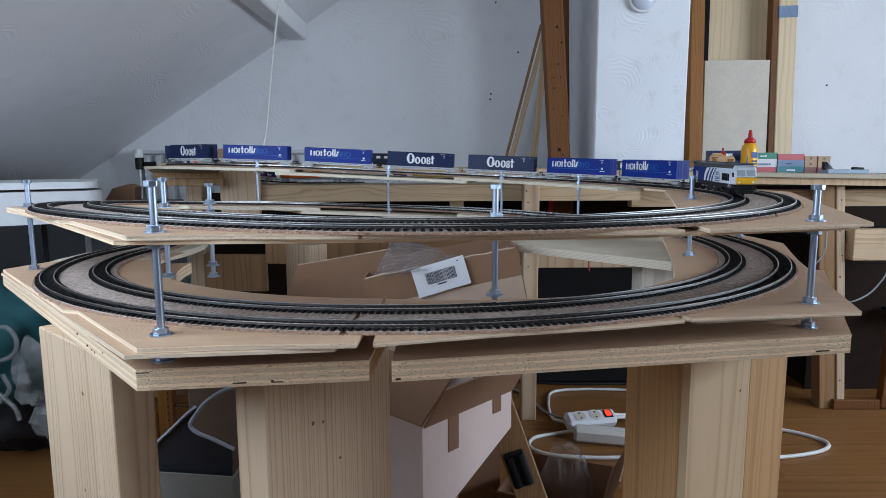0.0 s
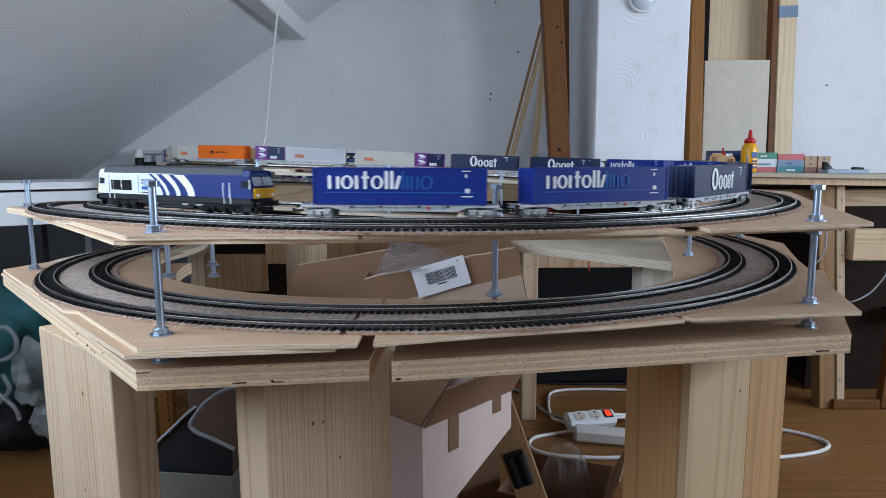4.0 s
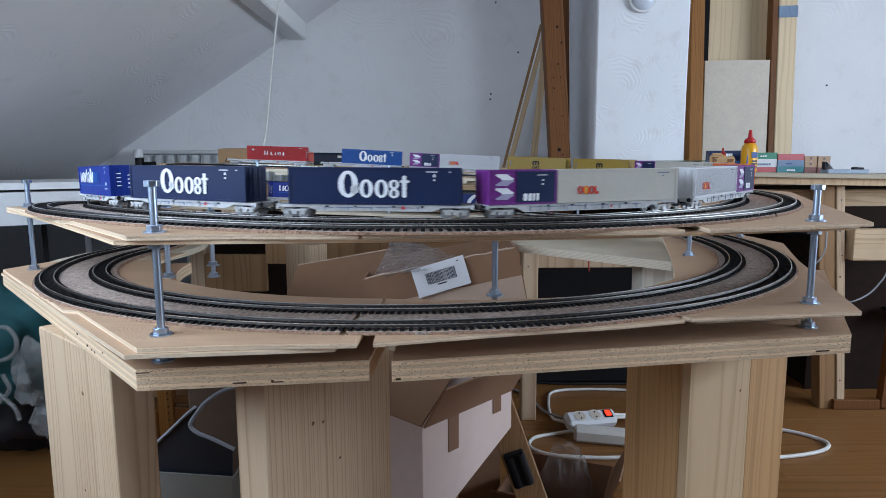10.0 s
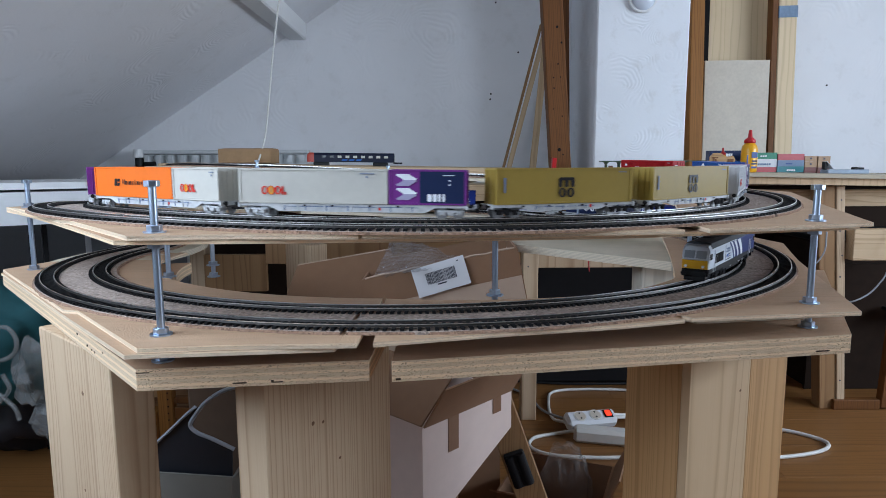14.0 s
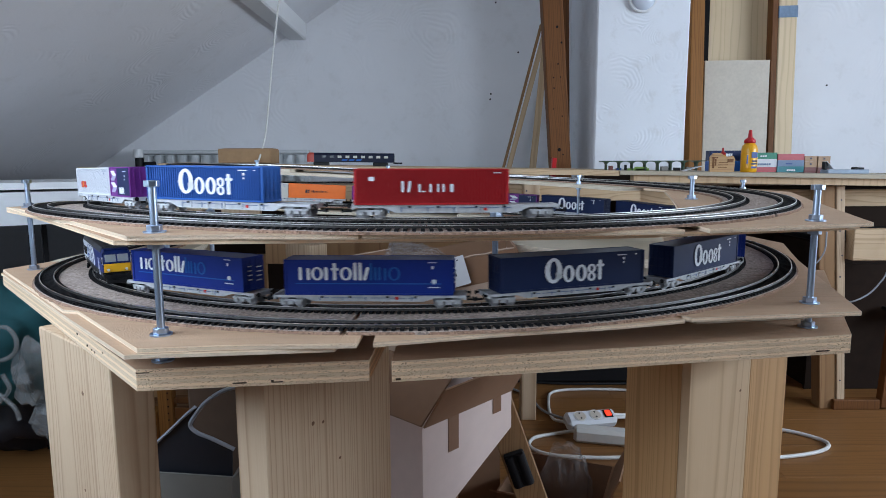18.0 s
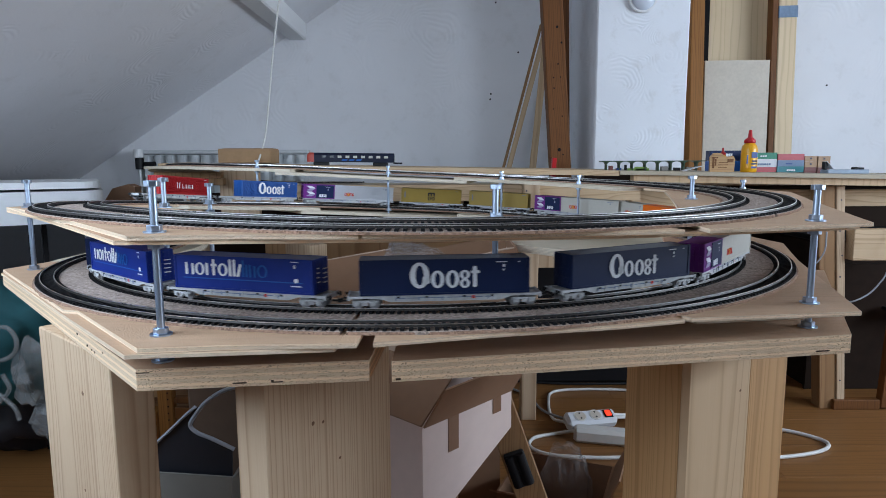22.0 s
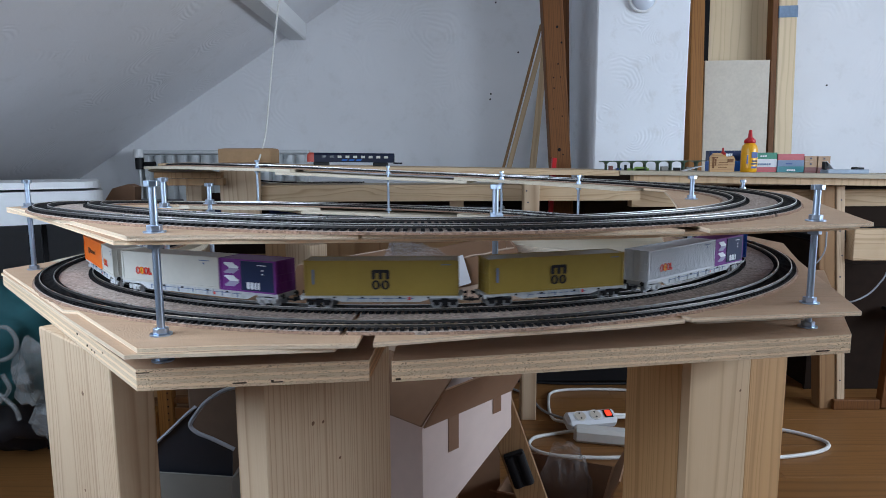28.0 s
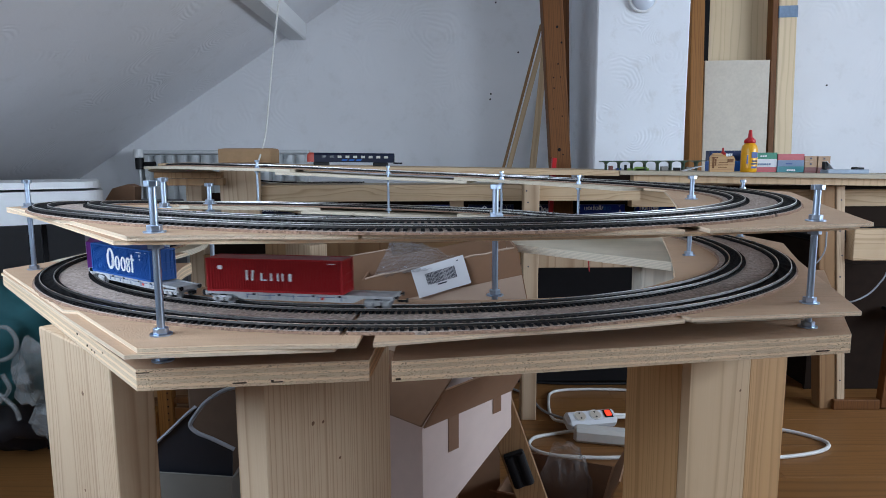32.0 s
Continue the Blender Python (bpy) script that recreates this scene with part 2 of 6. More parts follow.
def one_box(sx, sy, sz, x=0, y=0, z=0, bevel=0.0, m=None):
    return box(bmesh.new(), sx, sy, sz, x, y, z, bevel, m)


def cyl(bm, r, h, x=0, y=0, z=0, n=16, r2=None, m=None):
    mat = Matrix.Translation((x, y, z + h / 2))
    if m is not None:
        mat = m @ mat
    bmesh.ops.create_cone(bm, cap_ends=True, segments=n, radius1=r, radius2=r if r2 is None else r2, depth=h, matrix=mat)
    return bm


def prism(bm, pts, z0, z1, m=None):
    """An upright prism over a polygon; z0, z1 may be functions of x, y."""
    f0 = z0 if callable(z0) else (lambda x, y: z0)
    f1 = z1 if callable(z1) else (lambda x, y: z1)
    a = [bm.verts.new((x, y, f0(x, y))) for x, y in pts]
    b = [bm.verts.new((x, y, f1(x, y))) for x, y in pts]
    if m is not None:
        for v in a + b:
            v.co = m @ v.co
    n = len(pts)
    bm.faces.new(a[::-1])
    bm.faces.new(b)
    for i in range(n):
        bm.faces.new((a[i], a[(i + 1) % n], b[(i + 1) % n], b[i]))
    return bm


def tube(bm, pts, r, n=8):
    """A round bar or cable through the points."""
    pts = [Vector(p) for p in pts]
    rings = []
    for i, p in enumerate(pts):
        d = (pts[min(i + 1, len(pts) - 1)] - pts[max(i - 1, 0)]).normalized()
        u = d.orthogonal().normalized() if i == 0 else (rings_u - d * rings_u.dot(d)).normalized()
        rings_u = u
        w = d.cross(u)
        rings.append([bm.verts.new(p + (u * math.cos(k * 2 * math.pi / n) + w * math.sin(k * 2 * math.pi / n)) * r) for k in range(n)])
    for a, b in zip(rings, rings[1:]):
        for k in range(n):
            bm.faces.new((a[k], a[(k + 1) % n], b[(k + 1) % n], b[k]))
    bm.faces.new(rings[0][::-1])
    bm.faces.new(rings[-1])
    return bm


def smooth_line(pts, n=8):
    """Catmull-Rom points through the given ones."""
    p = [Vector(q) for q in pts]
    p = [2 * p[0] - p[1]] + p + [2 * p[-1] - p[-2]]
    out = []
    for i in range(1, len(p) - 2):
        for k in range(n):
            t = k / n
            out.append(0.5 * (2 * p[i] + (p[i + 1] - p[i - 1]) * t + (2 * p[i - 1] - 5 * p[i] + 4 * p[i + 1] - p[i + 2]) * t * t
                              + (3 * p[i] - p[i - 1] - 3 * p[i + 1] + p[i + 2]) * t ** 3))
    return out + [p[-2]]


def sweep(bm, rows):
    """Quads between rows of points: each row a closed profile."""
    vs = [[bm.verts.new(p) for p in row] for row in rows]
    n = len(vs[0])
    for a, b in zip(vs, vs[1:]):
        for k in range(n):
            bm.faces.new((a[k], a[(k + 1) % n], b[(k + 1) % n], b[k]))
    bm.faces.new(vs[0][::-1])
    bm.faces.new(vs[-1])
    return bm


# ---- the line of the track ----
CX, CY, R_IN, R_OUT = -0.040, 1.2285, 0.549, 0.617
S_END = R_IN * radians(634)
LEAD, R_LEAD = 0.43, 0.42
R_EXIT, Y_EXIT = 0.45, 2.60
GRADE = [(-9, 0.745), (-1.55, 0.745), (-1.0, 0.815), (-0.75, 0.826), (-0.51, 0.820), (-0.33, 0.814), (-0.09, 0.800), (0.10, 0.792), (0.29, 0.783),
         (0.55, 0.776), (0.86, 0.772), (1.3, 0.7685), (1.72, 0.7685), (2.0, 0.7727), (2.2, 0.7722), (2.5, 0.7630), (2.8, 0.7385), (3.1, 0.720), (3.35, 0.703),
         (3.56, 0.695), (3.78, 0.685), (4.3, 0.675), (5.17, 0.674), (5.6, 0.670), (6.0, 0.660), (6.9, 0.632), (7.8, 0.596), (20, 0.596)]


def rise(s):
    return sum(float(np.interp(s + d, [g[0] for g in GRADE], [g[1] for g in GRADE])) for d in (-0.12, -0.06, 0, 0.06, 0.12)) / 5


def line(s):
    """x, y and heading of the inner track's centre line, s metres past the back of the top turn."""
    if s < -LEAD:
        b = (-s - LEAD) / R_LEAD
        x0, y0 = CX - LEAD, CY + R_IN + R_LEAD
        if b < math.pi:
            return x0 - R_LEAD * math.sin(b), y0 - R_LEAD * math.cos(b), -b
        return x0 + R_LEAD * (b - math.pi), y0 + R_LEAD, -math.pi
    if s < 0:
        return CX + s, CY + R_IN, 0.0
    if s < S_END:
        f = math.pi - s / R_IN
        return CX + R_IN * math.sin(f), CY - R_IN * math.cos(f), -s / R_IN
    k = (s - S_END) / WAY_STEP
    i = min(int(k), len(WAY_OUT) - 2)
    (xa, ya, ha), (xb, yb, hb) = WAY_OUT[i], WAY_OUT[i + 1]
    u = k - i
    return xa + (xb - xa) * u, ya + (yb - ya) * u, ha + (hb - ha) * u


def way_out():
    """The line past the helix: straight, a bend to the left, straight, a bend to the right, then along the wall."""
    f = math.pi - S_END / R_IN
    x, y, h = CX + R_IN * math.sin(f), CY - R_IN * math.cos(f), -S_END / R_IN
    h0 = h + 4 * math.pi
    bow = radians(BOW)
    gain = lambda a, r, b: r * (math.cos(a) - math.cos(a + b))
    rest = Y_EXIT - y - FIRST * math.sin(h0) - gain(h0, R_BOW, bow) - R_EXIT * (1 - math.cos(h0 + bow))
    legs = ((FIRST, 0), (R_BOW * bow, 1 / R_BOW), (rest / math.sin(h0 + bow), 0), (R_EXIT * (h0 + bow), -1 / R_EXIT), (4.0, 0))
    out, done, total = [(x, y, h)], 0.0, sum(q[0] for q in legs)
    while done < total:
        d, curl = done, 0
        for ln, c in legs:
            if d < ln:
                curl = c
                break
            d -= ln
        h += curl * WAY_STEP / 2
        x, y = x + WAY_STEP * math.cos(h), y + WAY_STEP * math.sin(h)
        h += curl * WAY_STEP / 2
        out.append((x, y, h))
        done += WAY_STEP
    return out


WAY_STEP = 0.005
FIRST = 0.005
R_BOW, BOW = 0.60, 32.5
WAY_OUT = way_out()


def at_line(s, off=0.0, dz=0.0):
    """A point beside the centre line: off metres to the left of the way the train runs."""
    x, y, h = line(s)
    return Vector((x - math.sin(h) * off, y + math.cos(h) * off, rise(s) + dz))

# ---- the attic room ----
FAR = 3.2


def quad_slab(a, b, c, d, thick):
    """A slab on four corners, thickened away from the room."""
    bm = bmesh.new()
    n = (Vector(d) - Vector(a)).cross(Vector(b) - Vector(a)).normalized() * thick
    lo = [bm.verts.new(p) for p in (a, b, c, d)]
    hi = [bm.verts.new(Vector(p) + n) for p in (a, b, c, d)]
    bm.faces.new(lo[::-1])
    bm.faces.new(hi)
    for i in range(4):
        bm.faces.new((lo[i], lo[(i + 1) % 4], hi[(i + 1) % 4], hi[i]))
    return bm


def room():
    solid("wall_north", one_box(5.4, 0.12, 2.3, 0.5, FAR + 0.06, 0), WALL, "white trowelled plaster gable wall", "wall", kind="structure")
    # slope: meets the far wall on a line rising to the right
    x0, z0, x1, z1 = -1.80, 0.739, 0.242, 2.05
    at = lambda u: (x0 + (x1 - x0) * u, z0 + (z1 - z0) * u)
    for u0, u1, ya, yb in ((0, 1, FAR, 0.95), (0, 1, -0.25, -2.4), (0, 0.20, 0.95, -0.25), (0.65, 1, 0.95, -0.25)):
        (xa, za), (xb, zb) = at(u0), at(u1)
        solid("ceiling_slope", quad_slab((xa, ya, za), (xb, ya, zb), (xb, yb, zb), (xa, yb, za), 0.1), SLOPE,
              "white trowelled plaster sloping attic ceiling", "ceiling", kind="structure")
    solid("ceiling", one_box(2.8, 5.7, 0.1, 1.6, 0.4, 2.05), WHITE, "white flat attic ceiling", "ceiling", kind="structure")
    bm = bmesh.new()
    box(bm, 0.08, 5.7, 0.76, -1.83, 0.4, 0)
    solid("wall_west", bm, GREY_WALL, "low grey knee wall under the roof slope", "wall", kind="structure")
    bm = bmesh.new()
    # east wall with the window's opening
    box(bm, 0.12, 5.7, 0.80, 3.10, 0.4, 0)
    box(bm, 0.12, 5.7, 0.48, 3.10, 0.4, 1.62)
    box(bm, 0.12, 2.13, 0.82, 3.10, -1.385, 0.80)
    box(bm, 0.12, 1.43, 0.82, 3.10, 2.535, 0.80)
    solid("wall_east", bm, WALL, "white plaster wall with a window opening", "wall", kind="structure")
    bm = bmesh.new()
    # rear wall, out of view, with an opening made up for the fill lamp
    box(bm, 5.4, 0.12, 0.78, 0.5, -2.45, 0)
    box(bm, 5.4, 0.12, 0.82, 0.5, -2.45, 1.48)
    box(bm, 1.32, 0.12, 0.70, -1.54, -2.45, 0.78)
    box(bm, 2.52, 0.12, 0.70, 1.94, -2.45, 0.78)
    solid("wall_south", bm, GREY_WALL, "grey panelled wall", "wall", kind="structure")
    solid("chimney_breast", one_box(0.368, 0.54, 2.04, 0.798, 2.92, 0, 0.006), CHIMNEY, "white trowelled plaster chimney breast", "chimney", kind="structure")
    f = solid("floor", one_box(5.4, 5.7, 0.05, 0.5, 0.4, -0.062), DARK, "oak laminate plank floor", "floor", kind="structure")
    random.seed(4)
    data = {}
    for j in range(29):
        y = -2.3 + j * 0.19
        x = -2.1 - random.random() * 1.2
        while x < 3.1:
            x2 = x + 1.25
            a, b = max(x, -1.78), min(x2, 3.03)
            if b - a > 0.05:
                key = round(b - a, 2)
                if key not in data:
                    data[key] = mesh_of("plank", one_box(key - 0.0008, 0.1893, 0.012, 0, 0, 0, 0.0005), OAK)
                o = new("plank", data[key])
                o.parent = f
                o.matrix_world = pose((a + b) / 2, y, -0.012)
            x = x2


# ---- helix: base ring, legs, decks ----
def ring_piece(bm, outer, a0, a1, r_in, z0, z1):
    """A deck piece between a polygon's edge outside and an arc inside (angles a0 at the edge's end, a1 at its start)."""
    f0 = z0 if callable(z0) else (lambda x, y: z0)
    f1 = z1 if callable(z1) else (lambda x, y: z1)
    fr = r_in if callable(r_in) else (lambda a: r_in)
    n = 40
    seg = [math.dist(p, q) for p, q in zip(outer, outer[1:])]
    cum = [sum(seg[:i]) for i in range(len(outer))]
    stops = sorted(set([cum[-1] * i / n for i in range(n + 1)] + cum[1:-1]))
    rows = []
    for d in stops:
        xo, yo = float(np.interp(d, cum, [p[0] for p in outer])), float(np.interp(d, cum, [p[1] for p in outer]))
        a = a1 + (a0 - a1) * d / cum[-1]
        xi, yi = CX + fr(a) * math.sin(radians(a)), CY - fr(a) * math.cos(radians(a))
        xm, ym = (xo + xi) / 2, (yo + yi) / 2
        rows.append([(xo, yo, f1(xo, yo)), (xm, ym, f1(xm, ym)), (xi, yi, f1(xi, yi)), (xi, yi, f0(xi, yi)), (xm, ym, f0(xm, ym)), (xo, yo, f0(xo, yo))])
    return sweep(bm, rows)


def inner_chord(a):
    """Inner edge on the right: beside the track, then a straight cut from 45 to 102 degrees."""
    if a < 30:
        return 0.47 + 0.045 * max(0.0, (a + 4) / 34)
    if a < 45:
        return 0.515 - (a - 30) * 0.0008
    if a > 102:
        return 0.52
    return 0.450 / math.cos(radians((a - 73.5) * 0.97))


def torn_edge(parent, outer, z0, z1, seed, every=0.0015):
    """Splinters left by the saw along a cut edge: small slivers in the layers' rows."""
    rnd = random.Random(seed)
    f0 = z0 if callable(z0) else (lambda x, y: z0)
    f1 = z1 if callable(z1) else (lambda x, y: z1)
    verts, faces = [], []
    for (xa, ya), (xb, yb) in zip(outer, outer[1:]):
        ln = math.dist((xa, ya), (xb, yb))
        ux, uy = (xb - xa) / ln, (yb - ya) / ln
        for i in range(int(ln / every)):
            for row in range(2 if callable(z0) else 5):
                if rnd.random() < 0.22:
                    continue
                d = (i + rnd.random()) * every
                x, y = xa + ux * d, ya + uy * d
                lo, hi = f0(x, y), f1(x, y)
                k = (row + rnd.uniform(0.2, 0.8)) / (2 if callable(z0) else 5)
                z = lo + (hi - lo) * k
                w, h, out = (rnd.uniform(0.0003, 0.0008), rnd.uniform(0.0003, 0.0009), rnd.uniform(0.0001, 0.0004)) if callable(z0) else (rnd.uniform(0.0004, 0.0020), rnd.uniform(0.0003, 0.0010), rnd.uniform(0.0003, 0.0013))
                b = len(verts)
                for du, dz, do in ((-w, -h, -0.0004), (w, -h * rnd.random(), -0.0004), (w * 0.7, h, -0.0004), (-w * rnd.random(), h, -0.0004), (0, -h * 0.4, out), (w * 0.3, h * 0.5, out * 0.7)):
                    verts.append((x + ux * du + uy * do, y + uy * du - ux * do, z + dz))
                faces += [(b, b + 1, b + 4), (b + 1, b + 2, b + 5), (b + 1, b + 5, b + 4), (b + 2, b + 3, b + 5), (b + 3, b + 4, b + 5), (b + 3, b, b + 4)]
    me = bpy.data.meshes.new("splinter_fringe")
    me.from_pydata(verts, [], faces)
    me.materials.append(PLY_CHIP)
    ob = new("splinter_fringe", me)
    ob.parent = parent
    tagged(ob, "pale splinters along the sawn edge", kind="stuff")


BASE_Z = 0.638


def helix_table():
    t = thing("helix_table", "pine and plywood table that carries the model railway helix", "table", at=pose(0, 0, 0))
    th = 0.021
    part("base_plate", ring_piece(bmesh.new(), [(-0.763, 1.10), (-0.286, 0.578), (-0.072, 0.604)], -3, -88, 0.44, BASE_Z - th, BASE_Z), PLY, t)
    part("base_plate", ring_piece(bmesh.new(), [(-0.050, 0.600), (0.449, 0.689), (0.66, 1.10)], 83, -1, lambda a: inner_chord(a) + 0.012, BASE_Z - th, BASE_Z), PLY, t)
    torn_edge(t, [(-0.286, 0.578), (-0.072, 0.604)], BASE_Z - th, BASE_Z, 1)
    torn_edge(t, [(-0.050, 0.600), (0.449, 0.689)], BASE_Z - th, BASE_Z, 2)
    # dark voids in the layers: (edge's start, turn, distance along it, height, length, thickness)
    for x, y, ang, d, z, w, h in ((-0.286, 0.578, 6.93, 0.093, 0.6200, 0.0130, 0.0013), (-0.286, 0.578, 6.93, 0.128, 0.6195, 0.0110, 0.0012), (-0.286, 0.578, 6.93, 0.006, 0.6340, 0.0120, 0.0009),
                                  (-0.286, 0.578, 6.93, 0.1235, 0.6206, 0.0030, 0.0016), (-0.050, 0.600, 10.1, 0.0062, 0.6186, 0.0050, 0.0020), (-0.050, 0.600, 10.1, 0.472, 0.6205, 0.0170, 0.0016)):
        part("edge_void", one_box(w, 0.0012, h, d, 0, z, 0.0003), VOID, t, at=pose(x, y, 0, 0, 0, ang))
    for d, z, k in ((0.497, 0.630, 0.0015), (0.539, 0.6250, 0.0013), (0.557, 0.6240, 0.0011), (0.568, 0.6235, 0.0012), (0.60, 0.630, 0.0009)):
        part("nail_hole", cyl(bmesh.new(), k, 0.0008, 0, 0, 0, 9), VOID, t, at=pose(-0.763, 1.10, 0, 0, 0, -47.58) @ pose(d, 0, z, 90, 0, 0))
    part("base_plate", prism(bmesh.new(), [(0.10, 1.533), (0.432, 1.203), (0.478, 1.345), (0.64, 1.62), (0.30, 1.92)], BASE_Z - 0.018, BASE_Z - 0.001), PLY_RAMP, t)
    top = BASE_Z - th - 0.001

    def leg(x, y, ang, w, d, mat=PINE, worn=0.0015):
        part("leg", one_box(w, d, top, w / 2, d / 2, 0, worn), mat, t, at=pose(x, y, 0, 0, 0, ang))
    leg(-0.530, 0.822, -41.2, 0.222, 0.047)
    leg(-0.227, 0.672, -31.5, 0.047, 0.22)
    c34, s34 = math.cos(radians(34)), math.sin(radians(34))
    leg(0.290 - 0.0125 * s34, 0.728 + 0.0125 * c34, 34, 0.215, 0.081, PINE_TAN, 0.0004)
    leg(0.290, 0.728, 34, 0.126, 0.012, PINE_PALE, 0.0004)
    leg(0.290 + 0.1265 * c34, 0.728 + 0.1265 * s34, 34, 0.0885, 0.012, PINE_TAN, 0.0004)
    leg(0.406, 1.295, 0, 0.066, 0.07, PINE_WHITE)
    leg(-0.825, 1.42, -20, 0.09, 0.045)
    # knots: (leg's corner and turn, distance along the face, height, radius), front faces first
    for x, y, ang, u, z, r in ((-0.530, 0.822, -41.2, 0.138, 0.558, 0.0042), (-0.530, 0.822, -41.2, 0.120, 0.43, 0.003), (0.290, 0.728, 34, 0.105, 0.538, 0.0026)):
        part("knot", cyl(bmesh.new(), r * 0.55, 0.0003, 0, 0, 0, 14, r * 0.66, m=Matrix.Diagonal((1.25, 1, 1, 1))), KNOT, t, at=pose(x, y, 0, 0, 0, ang) @ pose(u, 0.0001, z, 90, 0, 0))
    for u, z, r in ((0.070, 0.530, 0.0040), (0.087, 0.526, 0.0030), (0.115, 0.47, 0.003)):
        part("knot", cyl(bmesh.new(), r * 0.55, 0.0003, 0, 0, 0, 14, r * 0.66), KNOT, t, at=pose(-0.227, 0.672, 0, 0, 0, -31.5) @ pose(0.0469, u, z, 90, 0, 90))
    leg(-0.42, 1.70, -45, 0.12, 0.05)


def slope_deck(level):
    """Height of a deck's top at x, y: it follows the track above it."""
    base = level * 2 * math.pi

    def f(x, y):
        phi = math.atan2(x - CX, -(y - CY))
        s = R_IN * (math.pi - phi + base)
        return rise(s) - 0.0084
    return f


def helix_decks():
    lo = thing("lower_deck", "thin plywood deck of the helix with double track on it", "deck", at=pose(0, 0, 0))
    z = slope_deck(1)
    th = 0.0046
    low = lambda x, y: z(x, y) - th
    under = lambda x, y: z(x, y) - 2 * th
    # the upper sheet of each deck steps back from the lower one at its front corner
    edge = [(-0.274, 0.559), (-0.197, 0.567), (-0.079, 0.568)]
    part("deck_plate", ring_piece(bmesh.new(), [(-0.66, 1.30), (-0.724, 1.046), (-0.435, 0.721), (-0.414, 0.714)] + edge, -4, -95, 0.47, low, z), PLY_THIN, lo)
    torn_edge(lo, edge, low, z, 3, 0.0011)
    part("deck_layer", ring_piece(bmesh.new(), [(-0.66, 1.28), (-0.722, 1.038), (-0.438, 0.722), (-0.285, 0.556), (-0.100, 0.572)], -4, -93, 0.49, under, lambda x, y: z(x, y) - th - 0.0002), PLY_THIN, lo)
    edge = [(-0.064, 0.570), (0.0, 0.587), (0.063, 0.603), (0.178, 0.628), (0.250, 0.650)]
    part("deck_plate", ring_piece(bmesh.new(), edge, 25, -3.5, inner_chord, low, z), PLY_THIN, lo)
    torn_edge(lo, edge, low, z, 4, 0.0011)
    edge = [(0.259, 0.655), (0.452, 0.680)]
    part("deck_plate", ring_piece(bmesh.new(), edge + [(0.575, 1.03), (0.66, 1.24), (0.62, 1.50)], 110, 26, inner_chord, low, z), PLY_THIN, lo)
    part("deck_layer", ring_piece(bmesh.new(), [(0.268, 0.664), (0.440, 0.694), (0.568, 1.035), (0.65, 1.24)], 95, 28, lambda a: inner_chord(a) + 0.006, under, lambda x, y: z(x, y) - th - 0.0002), PLY_RAMP, lo)
    torn_edge(lo, edge, low, z, 5, 0.0011)
    up = thing("upper_deck", "thin plywood deck of the helix with double track on it", "deck", at=pose(0, 0, 0))
    z2 = slope_deck(0)
    low2 = lambda x, y: z2(x, y) - th
    under2 = lambda x, y: z2(x, y) - 2 * th
    edge = [(-0.285, 0.577), (-0.204, 0.593), (-0.079, 0.598)]
    part("deck_plate", ring_piece(bmesh.new(), [(-0.70, 1.25), (-0.735, 1.085), (-0.439, 0.735), (-0.423, 0.726)] + edge, -4, -92, 0.47, low2, z2), PLY_THIN, up)
    torn_edge(up, edge, low2, z2, 6, 0.0011)
    edge = [(-0.076, 0.599), (0.055, 0.613), (0.242, 0.640)]
    part("deck_plate", ring_piece(bmesh.new(), edge, 25, -3.5, 0.50, low2, z2), PLY_THIN, up)
    torn_edge(up, edge, low2, z2, 7, 0.0011)
    edge = [(0.269, 0.645), (0.470, 0.700)]
    part("deck_plate", ring_piece(bmesh.new(), edge + [(0.60, 1.05), (0.69, 1.28), (0.63, 1.56)], 112, 37, inner_chord, low2, z2), PLY_THIN, up)
    torn_edge(up, edge, low2, z2, 8, 0.0011)
    part("deck_layer", ring_piece(bmesh.new(), [(-0.735, 1.085), (-0.445, 0.745), (-0.300, 0.582), (-0.06, 0.612), (0.20, 0.645), (0.465, 0.715), (0.585, 1.04)], 75, -75, 0.52, under2, lambda x, y: z2(x, y) - th - 0.0002), PLY, up)

    def strip(parent, s0, s1, w0, w1, dz, th, mat):
        n = max(2, int((s1 - s0) / 0.04))
        rows = []
        for i in range(n + 1):
            s = s0 + (s1 - s0) * i / n
            rows.append([at_line(s, w0, dz), at_line(s, w1, dz), at_line(s, w1, dz - th), at_line(s, w0, dz - th)])
        part("ramp_plate", sweep(bmesh.new(), rows), mat, parent)
    # sloping strips of the back half turns
    rp = thing("helix_ramp", "sloping plywood strips that carry the track round the back", "ramp", at=pose(0, 0, 0))
    for s0, s1, d in ((-0.86, -0.36, 0), (-0.40, 0.12, -0.0076), (0.08, 0.62, 0)):
        strip(rp, s0, s1, -0.075, 0.115, -0.0084 + d, 0.0072, PLY_RAMP)
    for s0, s1, d in ((2.66, 3.12, 0), (3.06, 3.60, -0.0076), (3.54, 4.0, 0)):
        strip(rp, s0, s1, -0.075, 0.115, -0.0084 + d, 0.0072, PLY_RAMP)
    strip(rp, 5.95, 9.7, -0.06, 0.12, -0.0084, 0.012, PLY_RAMP)
    strip(rp, -4.3, -0.85, -0.06, 0.12, -0.0084, 0.009, PLY_RAMP)


